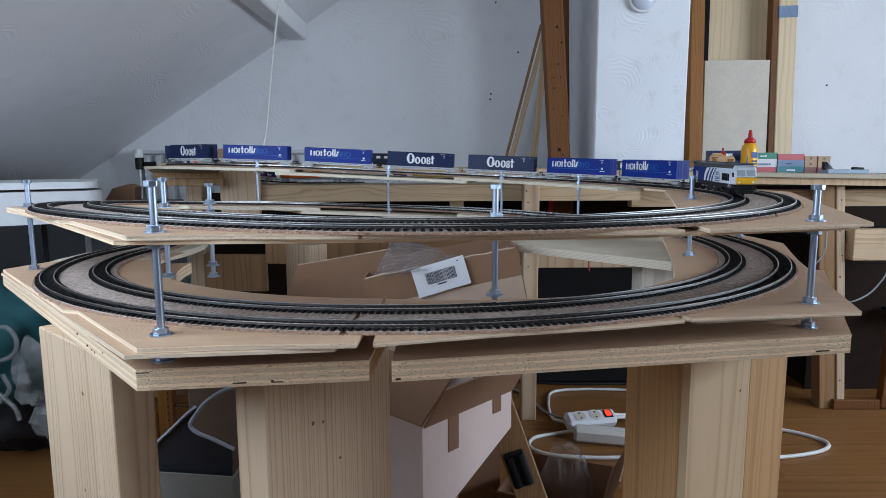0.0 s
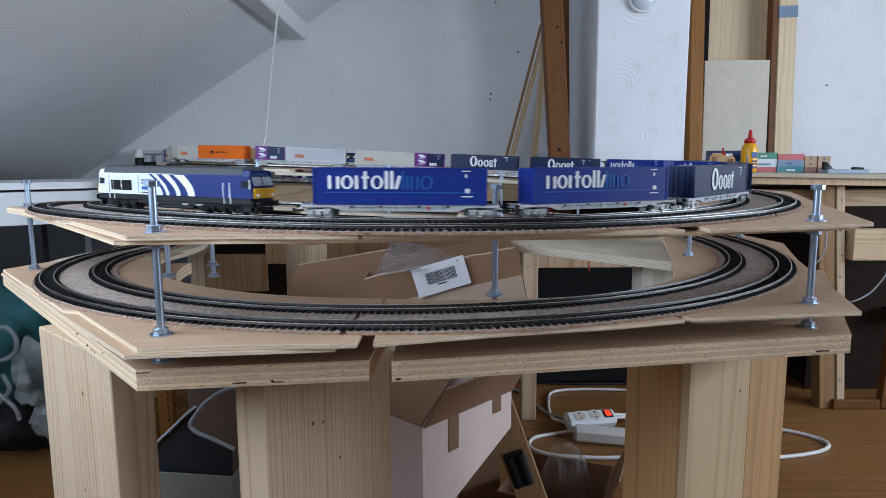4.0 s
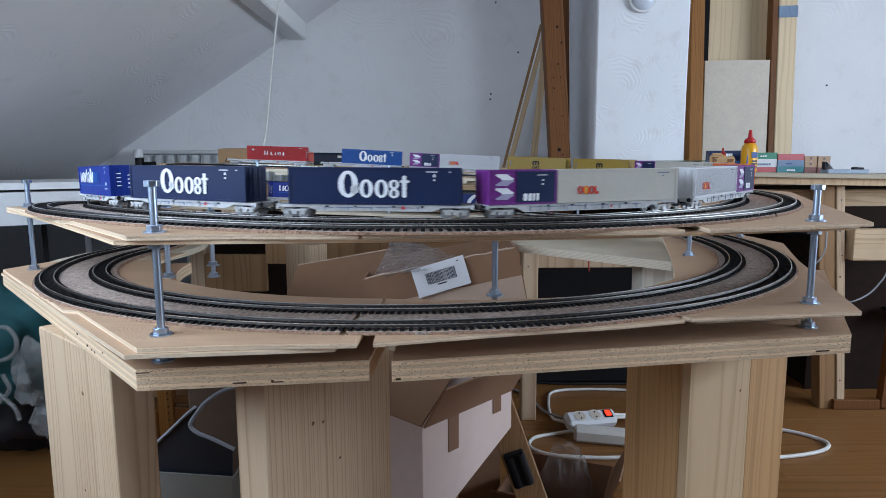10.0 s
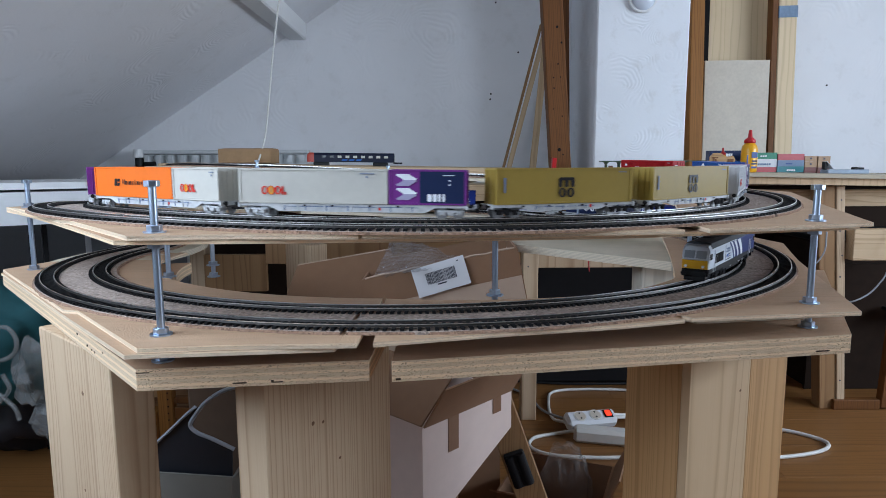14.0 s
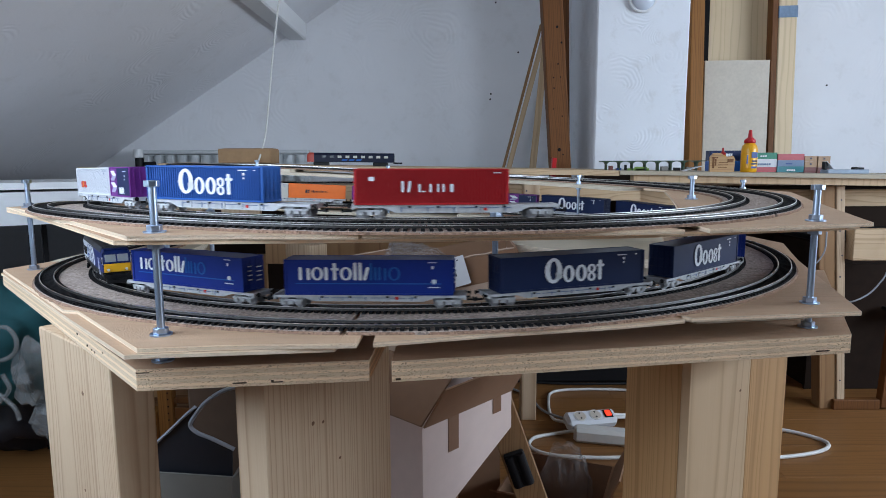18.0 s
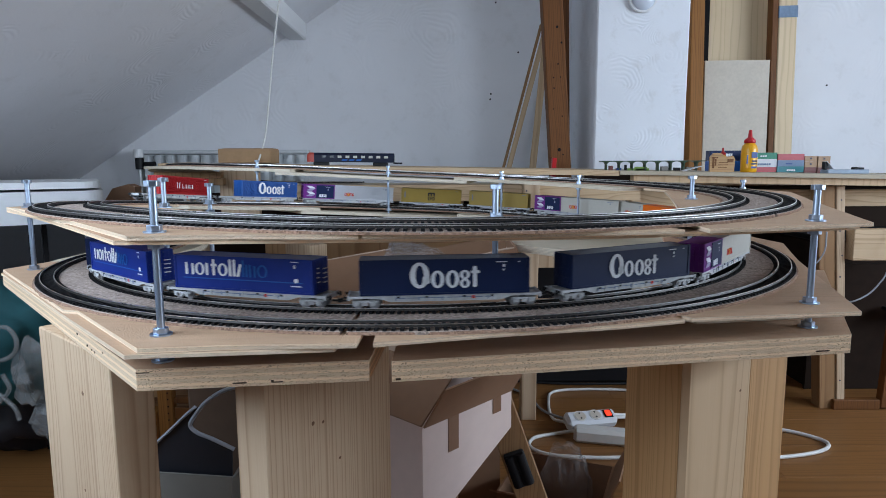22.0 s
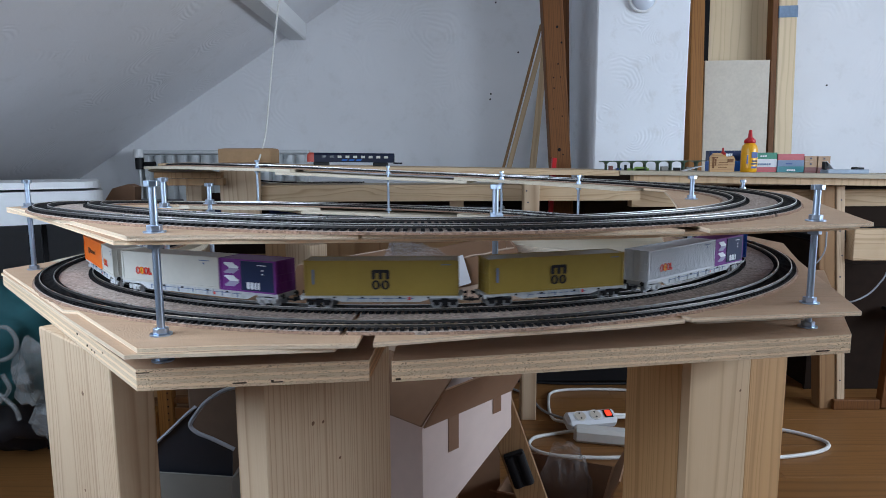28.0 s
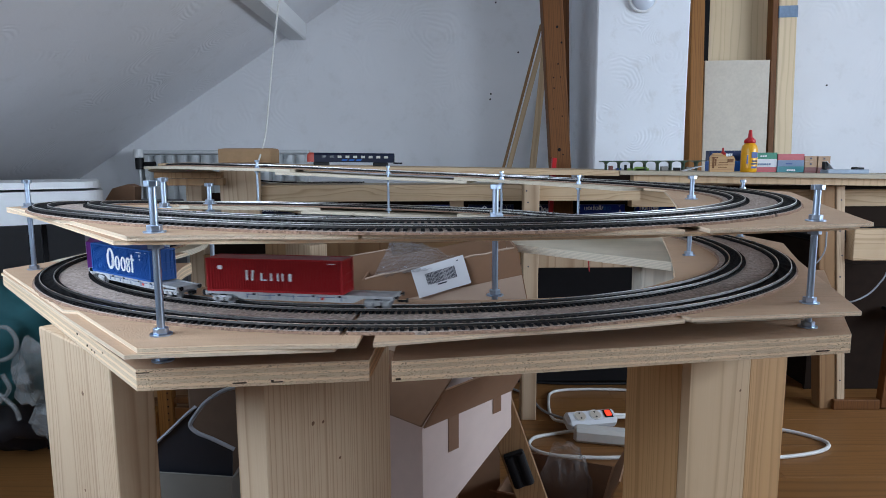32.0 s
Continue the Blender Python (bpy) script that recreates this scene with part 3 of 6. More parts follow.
def track(off, name):
    t = thing(name, "black-sleepered model railway track with nickel rails", "railway track", at=pose(0, 0, 0))
    s0, s1 = -1.9, 9.7
    n = int((s1 - s0) / 0.02)
    for side in (-1, 1):
        rows, rows2 = [], []
        for i in range(n + 1):
            s = s0 + (s1 - s0) * i / n
            o = off + side * 0.0088
            rows.append([at_line(s, o - 0.0006, 0), at_line(s, o + 0.0006, 0), at_line(s, o + 0.0006, -0.0006), at_line(s, o - 0.0006, -0.0006)])
            rows2.append([at_line(s, o - 0.0004, -0.0006), at_line(s, o + 0.0004, -0.0006), at_line(s, o + 0.0010, -0.0028), at_line(s, o - 0.0010, -0.0028)])
        r = part("rail", sweep(bmesh.new(), rows), RAIL, t)
        part("rail_web", sweep(bmesh.new(), rows2), RAIL_SIDE, r)
    # sleepers: those nearest the front as pieces, the rest joined
    corners = ((-.0019, -.0150, -.0052), (.0019, -.0150, -.0052), (.0019, .0150, -.0052), (-.0019, .0150, -.0052),
               (-.0015, -.0147, -.0028), (.0015, -.0147, -.0028), (.0015, .0147, -.0028), (-.0015, .0147, -.0028))
    sides = ((4, 5, 6, 7), (0, 1, 5, 4), (1, 2, 6, 5), (2, 3, 7, 6), (3, 0, 4, 7))
    one = bpy.data.meshes.new("sleeper")
    one.from_pydata(corners, [], sides)
    one.materials.append(SLEEPER)
    verts, faces = [], []
    pitch = 0.0073
    for k in range(int((s1 - s0) / pitch)):
        s = s0 + k * pitch
        x, y, h = line(s)
        zz = rise(s)
        ch, sh = math.cos(h), math.sin(h)
        if 4.45 < s < 5.92 or 1.45 < s < 2.10:
            o = new("sleeper", one)
            o.parent = t
            o.matrix_basis = Matrix.Translation((x - sh * off, y + ch * off, zz)) @ Matrix.Rotation(h, 4, "Z")
        else:
            b = len(verts)
            for dx, do, dz in corners:
                o = off + do
                verts.append((x + ch * dx - sh * o, y + sh * dx + ch * o, zz + dz))
            for f in sides:
                faces.append([b + i for i in f])
        # webs between sleepers under the rails
        for w in (-0.0088, 0.0088):
            b = len(verts)
            for dx, do in ((0, -.0012), (pitch, -.0012), (pitch, .0012), (0, .0012)):
                o = off + do + w
                verts.append((x + ch * dx - sh * o, y + sh * dx + ch * o, zz - 0.0040))
            faces.append([b, b + 1, b + 2, b + 3])
    me = bpy.data.meshes.new("sleeper_strip")
    me.from_pydata(verts, [], faces)
    me.materials.append(SLEEPER)
    o = new("sleeper_strip", me)
    o.parent = t
    tagged(o, kind="stuff")


def underlay():
    u = thing("track_underlay", "grey cork underlay beneath both tracks", "underlay", at=pose(0, 0, 0))

    def lay(s0, s1):
        n = int((s1 - s0) / 0.02)
        rows = []
        for i in range(n + 1):
            s = s0 + (s1 - s0) * i / n
            j = 0.0012 * noise.noise((s * 60, 0, 0)) + 0.001 * noise.noise((s * 300, 0, 0))
            rows.append([at_line(s, -0.023, -0.0052), at_line(s, 0.0840 + j, -0.0052), at_line(s, 0.0845 + j, -0.0083), at_line(s, -0.0245, -0.0083)])
        part("cork_strip", sweep(bmesh.new(), rows), CORK, u)
        for o, sg in ((0.0846, 1), (-0.0248, -1)):
            rows = []
            for i in range(n * 2 + 1):
                s = s0 + (s1 - s0) * i / n / 2
                j = sg * (0.0016 * noise.noise((s * 90, o * 50, 3)) + 0.0012 * noise.noise((s * 420, 0, 5)))
                rows.append([at_line(s, o - sg * 0.0015, -0.0056), at_line(s, o + j + sg * 0.0006, -0.0060), at_line(s, o + j * 1.4 + sg * 0.0014, -0.0083), at_line(s, o - sg * 0.0015, -0.0083)])
            part("cork_edge", sweep(bmesh.new(), rows), CORK_EDGE, u, "crumbly brown cut edge")
    for a, b in ((-0.9, 0.2), (0.205, 1.30), (1.305, 1.95), (1.955, 2.7), (2.705, 3.6), (3.605, 4.6), (4.605, 5.22), (5.225, 6.1), (6.105, 9.7)):
        lay(a, b)


def threaded_rod(x, y, z0, z1, nuts, r=0.0034, label="zinc-plated threaded rod with nuts and washers holding the decks"):
    t = thing("threaded_rod", label, "rod", "helix rods", at=pose(x, y, z0))
    bm = bmesh.new()
    n = int((z1 - z0) / 0.0009)
    rings = []
    for i in range(n + 1):
        rr = r * (0.93 if i % 2 else 1.0)
        rings.append([bm.verts.new((rr * math.cos(k * math.pi / 5), rr * math.sin(k * math.pi / 5), (z1 - z0) * i / n)) for k in range(10)])
    for a, b in zip(rings, rings[1:]):
        for k in range(10):
            bm.faces.new((a[k], a[(k + 1) % 10], b[(k + 1) % 10], b[k]))
    bm.faces.new(rings[0][::-1])
    bm.faces.new(rings[-1])
    part("shaft", bm, ZINC, t, smooth=True)
    for z, up, wash in nuts:
        b = bmesh.new()
        cyl(b, r * 1.9, 0.0056, 0, 0, (z + (0.0016 if wash else 0) if up else z - 0.0056) - z0, 6)
        bmesh.ops.bevel(b, geom=[e for e in b.edges], offset=0.0005, segments=1, affect="EDGES")
        part("nut", b, ZINC, t)
        if wash:
            part("washer", cyl(bmesh.new(), r * 2.7, 0.0014, 0, 0, (z if up else z - 0.0014) - z0 + (0.0001 if up else -0.0001), 20), ZINC, t)


# place and top of each rod
RODS = [(-0.272, 0.605, 0.812), (-0.668, 1.040, 0.801), (0.419, 0.722, 0.801), (0.063, 0.771, 0.801), (-0.406, 0.940, 0.806), (0.420, 1.090, 0.802), (-0.383, 1.06, 0.794)]


def rods():
    for x, y, top in RODS:
        z1, z2 = slope_deck(1)(x, y), slope_deck(0)(x, y)
        threaded_rod(x, y, BASE_Z, top, [(BASE_Z, True, True), (z1, True, True), (z2 - 0.0095, False, False), (z2, True, True), (top - 0.0002, False, False)], 0.0039)
    for s in (-0.45, -0.105, 0.22, 0.46, 0.773):
        p = at_line(s, -0.055 if s < 0.5 else 0.12, -0.0084)
        lower = rise(s + 2 * math.pi * R_IN) - 0.0084
        threaded_rod(p.x, p.y, lower - 0.02, p.z + 0.022, [(lower, True, True), (p.z - 0.008, False, True), (p.z, True, True), (p.z + 0.022, False, False)], 0.0032)


# ---- far benches ----
def bench_top_z(x):
    return 0.8135 - 0.0195 * (x + 0.45)


def benches():
    a = thing("far_bench", "rough pine trestle bench with a fibreboard top along the gable wall", "workbench", at=pose(0, 0, 0))
    zt = lambda d: (lambda x, y: bench_top_z(x) - d)
    part("top", prism(bmesh.new(), [(-0.885, 2.02), (0.55, 2.02), (0.55, 2.48), (-0.98, 2.48)], zt(0.016), zt(0)), PINE_X, a)
    part("top", prism(bmesh.new(), [(0.553, 2.02), (1.75, 1.98), (1.75, 2.48), (0.553, 2.48)], zt(0.012), zt(0)), MDF, a)
    part("apron", prism(bmesh.new(), [(-0.57, 2.03), (0.62, 2.03), (0.62, 2.07), (-0.57, 2.07)], 0.701, 0.752), PINE_X, a)
    part("apron", prism(bmesh.new(), [(0.60, 2.035), (1.74, 2.0), (1.74, 2.04), (0.60, 2.075)], zt(0.034), zt(0.013)), PINE_PALE, a)
    part("lower_rail", one_box(1.15, 0.045, 0.055, 1.20, 2.16, 0.672, 0.002), PINE_X, a)
    for x, w, y, z in ((-0.80, 0.05, 2.10, 0.055), (0.045, 0.045, 2.10, 0.055), (0.272, 0.048, 2.00, 0.017)):
        part("leg", one_box(w, 0.05, bench_top_z(x) - z, x, y, 0, 0.002), PINE, a)
    part("leg", one_box(0.052, 0.05, 0.745, 0, 0, 0, 0.002), PINE_BROWN, a, at=pose(1.285, 2.09, 0, 0, -4.5, 0))
    part("leg", one_box(0.027, 0.05, 0.745, 0, 0, 0, 0.002), PINE, a, at=pose(1.327, 2.085, 0, 0, -4.5, 0))
    for z in (0.70, 0.655, 0.60, 0.52, 0.45, 0.37, 0.29, 0.20, 0.10):
        part("nail", cyl(bmesh.new(), 0.0026, 0.001, 0, 0, 0, 8), INK, a, at=pose(1.327, 2.085, 0, 0, -4.5, 0) @ pose(0.004 * math.sin(z * 40), -0.0251, z, 90, 0, 0))
    for z in (0.735, 0.70, 0.62, 0.56, 0.50, 0.30, 0.24, 0.18):
        part("nail", cyl(bmesh.new(), 0.0026, 0.001, 0, 0, 0, 8), INK, a, at=pose(0.266 + 0.012 * math.sin(z * 50), 1.9749, z, 90, 0, 0))
    part("low_rail", one_box(0.30, 0.045, 0.10, 1.46, 2.06, 0.505, 0.002), PINE_X, a)
    part("side_board", one_box(0.12, 0.022, 0.20, -0.625, 2.00, 0.60, 0.001), PINE, a)
    part("low_board", one_box(0.34, 0.022, 0.055, 0.455, 2.06, 0.484, 0.001), PINE, a)
    part("bearer", one_box(0.20, 0.022, 0.017, -0.755, 1.93, 0.779, 0.001), PINE_BROWN, a)
    part("bearer", one_box(0.17, 0.022, 0.021, -0.735, 1.932, 0.757, 0.001), PINE_BROWN, a)
    part("low_board", one_box(0.82, 0.022, 0.07, -0.16, 2.06, 0.50, 0.001), PINE_BROWN, a)
    part("low_board", one_box(0.20, 0.022, 0.12, -0.67, 2.06, 0.41, 0.001), PINE_BROWN, a)


# ---- the train ----
def plain_paint(name, c, rough=0.42):
    return plain(name, c, rough, 0, 0.06, 120, 0.05, 0.0002, 0.22)


NAVY = plain_paint("navy_paint", (0.009, 0.019, 0.066))
BLUE = plain_paint("blue_paint", (0.008, 0.028, 0.22))
BRIGHT = plain_paint("bright_blue_paint", (0.02, 0.10, 0.36))
BOX_WHITE = plain_paint("container_white", (0.62, 0.63, 0.66))
BOX_GREY = plain_paint("container_grey", (0.50, 0.48, 0.43))
PURPLE = plain_paint("purple_paint", (0.17, 0.03, 0.22))
ORANGE = plain_paint("orange_paint", (0.75, 0.15, 0.015))
MUSTARD = plain_paint("mustard_paint", (0.31, 0.21, 0.045))
RED = plain_paint("red_paint", (0.42, 0.018, 0.022))
MARK = plain_paint("white_mark", (0.78, 0.80, 0.84))
MARK_BLUE = plain_paint("light_blue_mark", (0.015, 0.10, 0.36))
MARK_AMBER = plain_paint("amber_mark", (0.75, 0.33, 0.03))
MARK_LILAC = plain_paint("lilac_mark", (0.36, 0.33, 0.48))
MARK_RED = plain_paint("red_mark", (0.62, 0.03, 0.02))
MARK_DARK = plain_paint("dark_mark", (0.02, 0.018, 0.02))
FRAME = plain("weathered_white_frame", (0.46, 0.47, 0.48), 0.55, 0, 0.32, 130)
YELLOW = plain_paint("warning_yellow", (0.80, 0.42, 0.02))
ROOF = plain_paint("dark_roof", (0.050, 0.051, 0.056), 0.55)
LOCO_WHITE = plain_paint("loco_silver_white", (0.60, 0.64, 0.70))
LOCO_BLUE = plain_paint("loco_blue", (0.008, 0.024, 0.135))
SLATE_MARK = plain_paint("slate_mark", (0.14, 0.18, 0.28))
GLASS = plain("dark_glass", (0.02, 0.025, 0.03), 0.08, 0, 0.02, 50, 0)
# windscreen glass with its bright reflection put into a pale base colour
PALE_GLASS = plain("painted_reflection_glass", (0.30, 0.33, 0.36), 0.06, 0, 0.02, 50, 0)
STEEL = plain("wheel_steel", (0.33, 0.34, 0.36), 0.4, 0.7)


def marks(parent, name, shapes, mat, y, x0, z0):
    """Plain flat shapes on one side: (x, z, w, h, slant)."""
    for x, z, w, h, sl in shapes:
        bm = bmesh.new()
        r = min(w, h) * 0.22
        pts = [(x + r, z), (x + w - r, z), (x + w, z + r), (x + w + sl, z + h - r), (x + w - r + sl, z + h), (x + r + sl, z + h), (x + sl, z + h - r), (x, z + r)]
        s = 1 if y < 0 else -1
        a = [bm.verts.new((x0 + s * p, y, z0 + q)) for p, q in pts]
        b = [bm.verts.new((x0 + s * p, y - s * 0.00025, z0 + q)) for p, q in pts]
        bm.faces.new(a)
        bm.faces.new(b[::-1])
        for i in range(8):
            bm.faces.new((a[i], a[(i + 1) % 8], b[(i + 1) % 8], b[i]))
        part(name, bm, mat, parent)


CONT_W = 0.0325


def container(name, label, length, height, mat, ribs=False):
    """A model container, its length along x and its foot at z 0."""
    t = thing(name, label, "container", "containers on the train")
    bm = bmesh.new()
    w = CONT_W
    box(bm, length, w - (0.0042 if ribs else 0.0012), height - 0.0008, 0, 0, 0.0004)
    part("shell", bm, mat, t)
    fr = bmesh.new()
    for sx in (-1, 1):
        for sy in (-1, 1):
            box(fr, 0.0028, 0.0014, height, sx * (length / 2 - 0.0010), sy * (w / 2 - 0.0005), 0, 0.0002)
        box(fr, 0.0014, w, 0.0022, sx * (length / 2 - 0.0002), 0, 0)
        box(fr, 0.0014, w, 0.0018, sx * (length / 2 - 0.0002), 0, height - 0.0018)
    for sy in (-1, 1):
        for z, h in ((0, 0.0020), (height - 0.0015, 0.0015)):
            box(fr, length - 0.002, 0.0010, h, 0, sy * (w / 2 - 0.0003), z)
    part("corner_frame", fr, mat, t)
    if ribs:
        n = int(length / 0.0034)
        rib = mesh_of("rib", one_box(0.0014, 0.0022, height - 0.0035, 0, 0, 0.002), mat)
        for sy in (-1, 1):
            for i in range(n):
                o = new("rib", rib)
                o.parent = t
                o.location = (-length / 2 + 0.004 + (length - 0.008) * (i + 0.5) / n, sy * (w / 2 - 0.0012), 0)
    for sx in (-1, 1):
        for sy in (-0.0105, -0.0042, 0.0042, 0.0105):
            part("door_bar", cyl(bmesh.new(), 0.0005, height - 0.004, sx * (length / 2 + 0.0006), sy, 0.002, 6), mat, t)
        for z in (0.3, 0.55):
            part("door_hinge", one_box(0.0008, w - 0.006, 0.0007, sx * (length / 2 + 0.0005), 0, height * z), mat, t)
    return t


def two_sides(t, name, shapes, mat, length, h):
    for y in (-CONT_W / 2 - 0.00022, CONT_W / 2 + 0.00022):
        marks(t, name, shapes, mat, y, -length / 2 if y < 0 else length / 2, 0)


def ring_mark(t, name, cx, cz, rx, rz, stroke, mat, length, lift=0.0):
    """A flat oval ring on both sides of a box, its uprights thicker than its top and foot."""
    n = 20
    for y in (-CONT_W / 2 - 0.00022 - lift, CONT_W / 2 + 0.00022 + lift):
        s = 1 if y < 0 else -1
        bm = bmesh.new()
        loops = []
        for kx, kz, dy in ((rx, rz, 0), (rx, rz, 0.00025), (rx - stroke, rz - stroke * 0.55, 0.00025), (rx - stroke, rz - stroke * 0.55, 0)):
            loops.append([bm.verts.new((s * (cx - length / 2 + kx * math.cos(i * 2 * math.pi / n)), y - s * dy, cz + kz * math.sin(i * 2 * math.pi / n))) for i in range(n)])
        for a, b in zip(loops, loops[1:] + loops[:1]):
            for i in range(n):
                bm.faces.new((a[i], a[(i + 1) % n], b[(i + 1) % n], b[i]))
        part(name, bm, mat, t)


def box_geest(length, mat):
    t = container("container", "navy blue model container with white lettering shapes" if mat is NAVY else "bright blue ribbed model container with white lettering shapes",
                  length, 0.038, mat, mat is BRIGHT)
    x, z = length * 0.29, 0.0075
    ring_mark(t, "lettering", x + 0.0105, z + 0.0135, 0.0105, 0.0140, 0.0062, MARK, length)
    two_sides(t, "lettering", [(x + 0.0135, z + 0.0040, 0.0075, 0.0085, 0)], MARK, length, 0.038)
    for k in (0, 1):
        ring_mark(t, "lettering", x + 0.0295 + k * 0.0158, z + 0.0090, 0.0072, 0.0095, 0.0045, MARK, length)
    for k in (0, 1):
        ring_mark(t, "lettering", x + 0.0585, z + 0.0042 + k * 0.0092, 0.0054, 0.0050, 0.0036, MARK, length)
    two_sides(t, "lettering", [(x + 0.0670, z, 0.0044, 0.0225, 0), (x + 0.0648, z + 0.0150, 0.0098, 0.0028, 0)], MARK, length, 0.038)
    two_sides(t, "data_panel", [(length * 0.80, 0.0335, 0.012, 0.0010, 0), (length * 0.84, 0.0285, 0.0025, 0.0030, 0), (length * 0.84, 0.0245, 0.0022, 0.0020, 0), (length * 0.93, 0.0335, 0.0022, 0.0010, 0)], MARK, length, 0.038)
    return t


def box_norfolk(length=0.180):
    t = container("container", "blue model container with white lettering shapes and a light stripe", length, 0.038, BLUE)
    x, z, w = 0.0155, 0.0160, 0.0036
    two_sides(t, "lettering", [(x, z, w, 0.0140, 0), (x + 0.0086, z, w, 0.0130, 0), (x + 0.0280, z, w, 0.0140, 0), (x + 0.0370, z, w, 0.0185, 0), (x + 0.0350, z + 0.0105, 0.0082, 0.0028, 0),
                               (x + 0.0590, z, w, 0.0190, 0), (x + 0.0645, z, w, 0.0190, 0), (x + 0.0690, z, 0.0036, 0.0140, 0.0035)], MARK, length, 0.038)
    for cx in (0.0200, 0.0510):
        ring_mark(t, "lettering", x + cx, z + 0.0070, 0.0066, 0.0072, 0.0034, MARK, length)
    two_sides(t, "pale_lettering", [(x + 0.0765, z, 0.0026, 0.0185, 0), (x + 0.0810, z, 0.0026, 0.0140, 0), (x + 0.0855, z, 0.0026, 0.0140, 0), (x + 0.0915, z, 0.0026, 0.0130, 0)], MARK_BLUE, length, 0.038)
    ring_mark(t, "pale_lettering", x + 0.1025, z + 0.0070, 0.0066, 0.0072, 0.0026, MARK_BLUE, length)
    two_sides(t, "stripe", [(0.012, 0.0118, length - 0.024, 0.0012, 0)], MARK_BLUE, length, 0.038)
    two_sides(t, "emblem", [(length - 0.0225, 0.0120, 0.0050, 0.0050, 0), (length - 0.0265, 0.0080, 0.0125, 0.0012, 0), (length - 0.026, 0.0345, 0.009, 0.0009, 0), (length - 0.0225, 0.0280, 0.0022, 0.0035, 0)], MARK, length, 0.038)
    for i in range(4):
        part("door_label", one_box(0.0005, 0.008, 0.0012, -length / 2 - 0.0012, -0.008, 0.010 + i * 0.005), MARK, t)
        part("door_label", one_box(0.0005, 0.005, 0.0012, -length / 2 - 0.0012, 0.006, 0.012 + i * 0.005), MARK, t)
    return t


def box_oocl(length=0.160, mat=None, ribs=True):
    t = container("container", "grey model container with red lettering shapes" if mat is BOX_GREY else "white ribbed model container with red lettering shapes", length, 0.0360, mat or BOX_WHITE, ribs)
    x = 0.0245 if length > 0.1 else 0.014
    for i, m in enumerate((MARK_RED, MARK_AMBER, MARK_RED)):
        ring_mark(t, "lettering", x + 0.0038 + i * 0.0072, 0.0135, 0.0037, 0.0045, 0.0020 if i != 1 else 0.0030, m, length)
    ring_mark(t, "lettering", x + 0.0110, 0.0135, 0.0040, 0.0048, 0.0010, MARK_RED, length, 0.0002)
    two_sides(t, "lettering", [(x + 0.0222, 0.0090, 0.0020, 0.0088, 0), (x + 0.0250, 0.0090, 0.0022, 0.0030, 0)], MARK_RED, length, 0.036)
    two_sides(t, "data_panel", [(length * 0.82, 0.0310, length * 0.10, 0.0010, 0), (length * 0.86, 0.0270, 0.0020, 0.0022, 0)], SLATE_MARK, length, 0.036)
    return t


def box_bell():
    t = container("container", "short purple and navy model container with white chevron shapes", 0.080, 0.0360, PURPLE)
    for y in (-CONT_W / 2 - 0.0002, CONT_W / 2 + 0.0002):
        s = 1 if y < 0 else -1
        bm = one_box(0.046, 0.0005, 0.0325, s * 0.0150, y, 0.0018)
        part("navy_panel", bm, NAVY, t)
    for z in (0.0050, 0.0195):
        two_sides(t, "chevron", [(0.0135, z + 0.0060, 0.0155, 0.0062, -0.0065)], MARK, 0.080, 0.036)
        two_sides(t, "chevron_shade", [(0.0072, z, 0.0155, 0.0060, 0.0063)], MARK_LILAC, 0.080, 0.036)
    for y in (-CONT_W / 2 - 0.0006, CONT_W / 2 + 0.0006):
        marks(t, "lettering", [(0.0400, 0.0035, 0.0046, 0.0078, 0), (0.0458, 0.0035, 0.0042, 0.0078, 0), (0.0512, 0.0035, 0.0028, 0.0078, 0), (0.0556, 0.0035, 0.0028, 0.0078, 0),
                               (0.056, 0.0300, 0.012, 0.0009, 0), (0.062, 0.0240, 0.002, 0.0020, 0), (0.062, 0.0200, 0.002, 0.0018, 0)], MARK, y, -0.040 if y < 0 else 0.040, 0)
    return t


def box_hapag():
    t = container("container", "orange model container with dark lettering shapes", 0.160, 0.0360, ORANGE)
    two_sides(t, "emblem", [(0.0440, 0.0130, 0.0048, 0.0090, 0.0015), (0.0500, 0.0130, 0.0048, 0.0040, 0.0010), (0.0505, 0.0182, 0.0048, 0.0038, 0.0010)], MARK_DARK, 0.160, 0.036)
    x = 0.0620
    two_sides(t, "lettering", [(x + i * 0.0043, 0.0150, 0.0013, 0.0062 if i in (0, 1, 6, 10) else 0.0044, 0) for i in range(11)], MARK_DARK, 0.160, 0.036)
    for i in (1, 3, 7):
        ring_mark(t, "lettering", x + 0.0035 + i * 0.0043, 0.0172, 0.0019, 0.0023, 0.0009, MARK_DARK, 0.160)
    return t


def box_msc():
    t = container("container", "mustard yellow model container with dark lettering shapes", 0.162, 0.0375, MUSTARD)
    x = 0.0715
    two_sides(t, "lettering", [(x, 0.0175, 0.0040, 0.0095, 0), (x + 0.0075, 0.0175, 0.0040, 0.0095, 0), (x + 0.0150, 0.0175, 0.0040, 0.0095, 0), (x + 0.0010, 0.0245, 0.0175, 0.0032, 0)], MARK_DARK, 0.162, 0.0375)
    for k in (0, 1):
        ring_mark(t, "lettering", x + 0.0045 + k * 0.0100, 0.0115, 0.0044, 0.0050, 0.0026, MARK_DARK, 0.162)
    two_sides(t, "data_panel", [(0.008, 0.012, 0.0025, 0.016, 0), (0.145, 0.0325, 0.010, 0.0009, 0)], SLATE_MARK, 0.162, 0.0375)
    return t


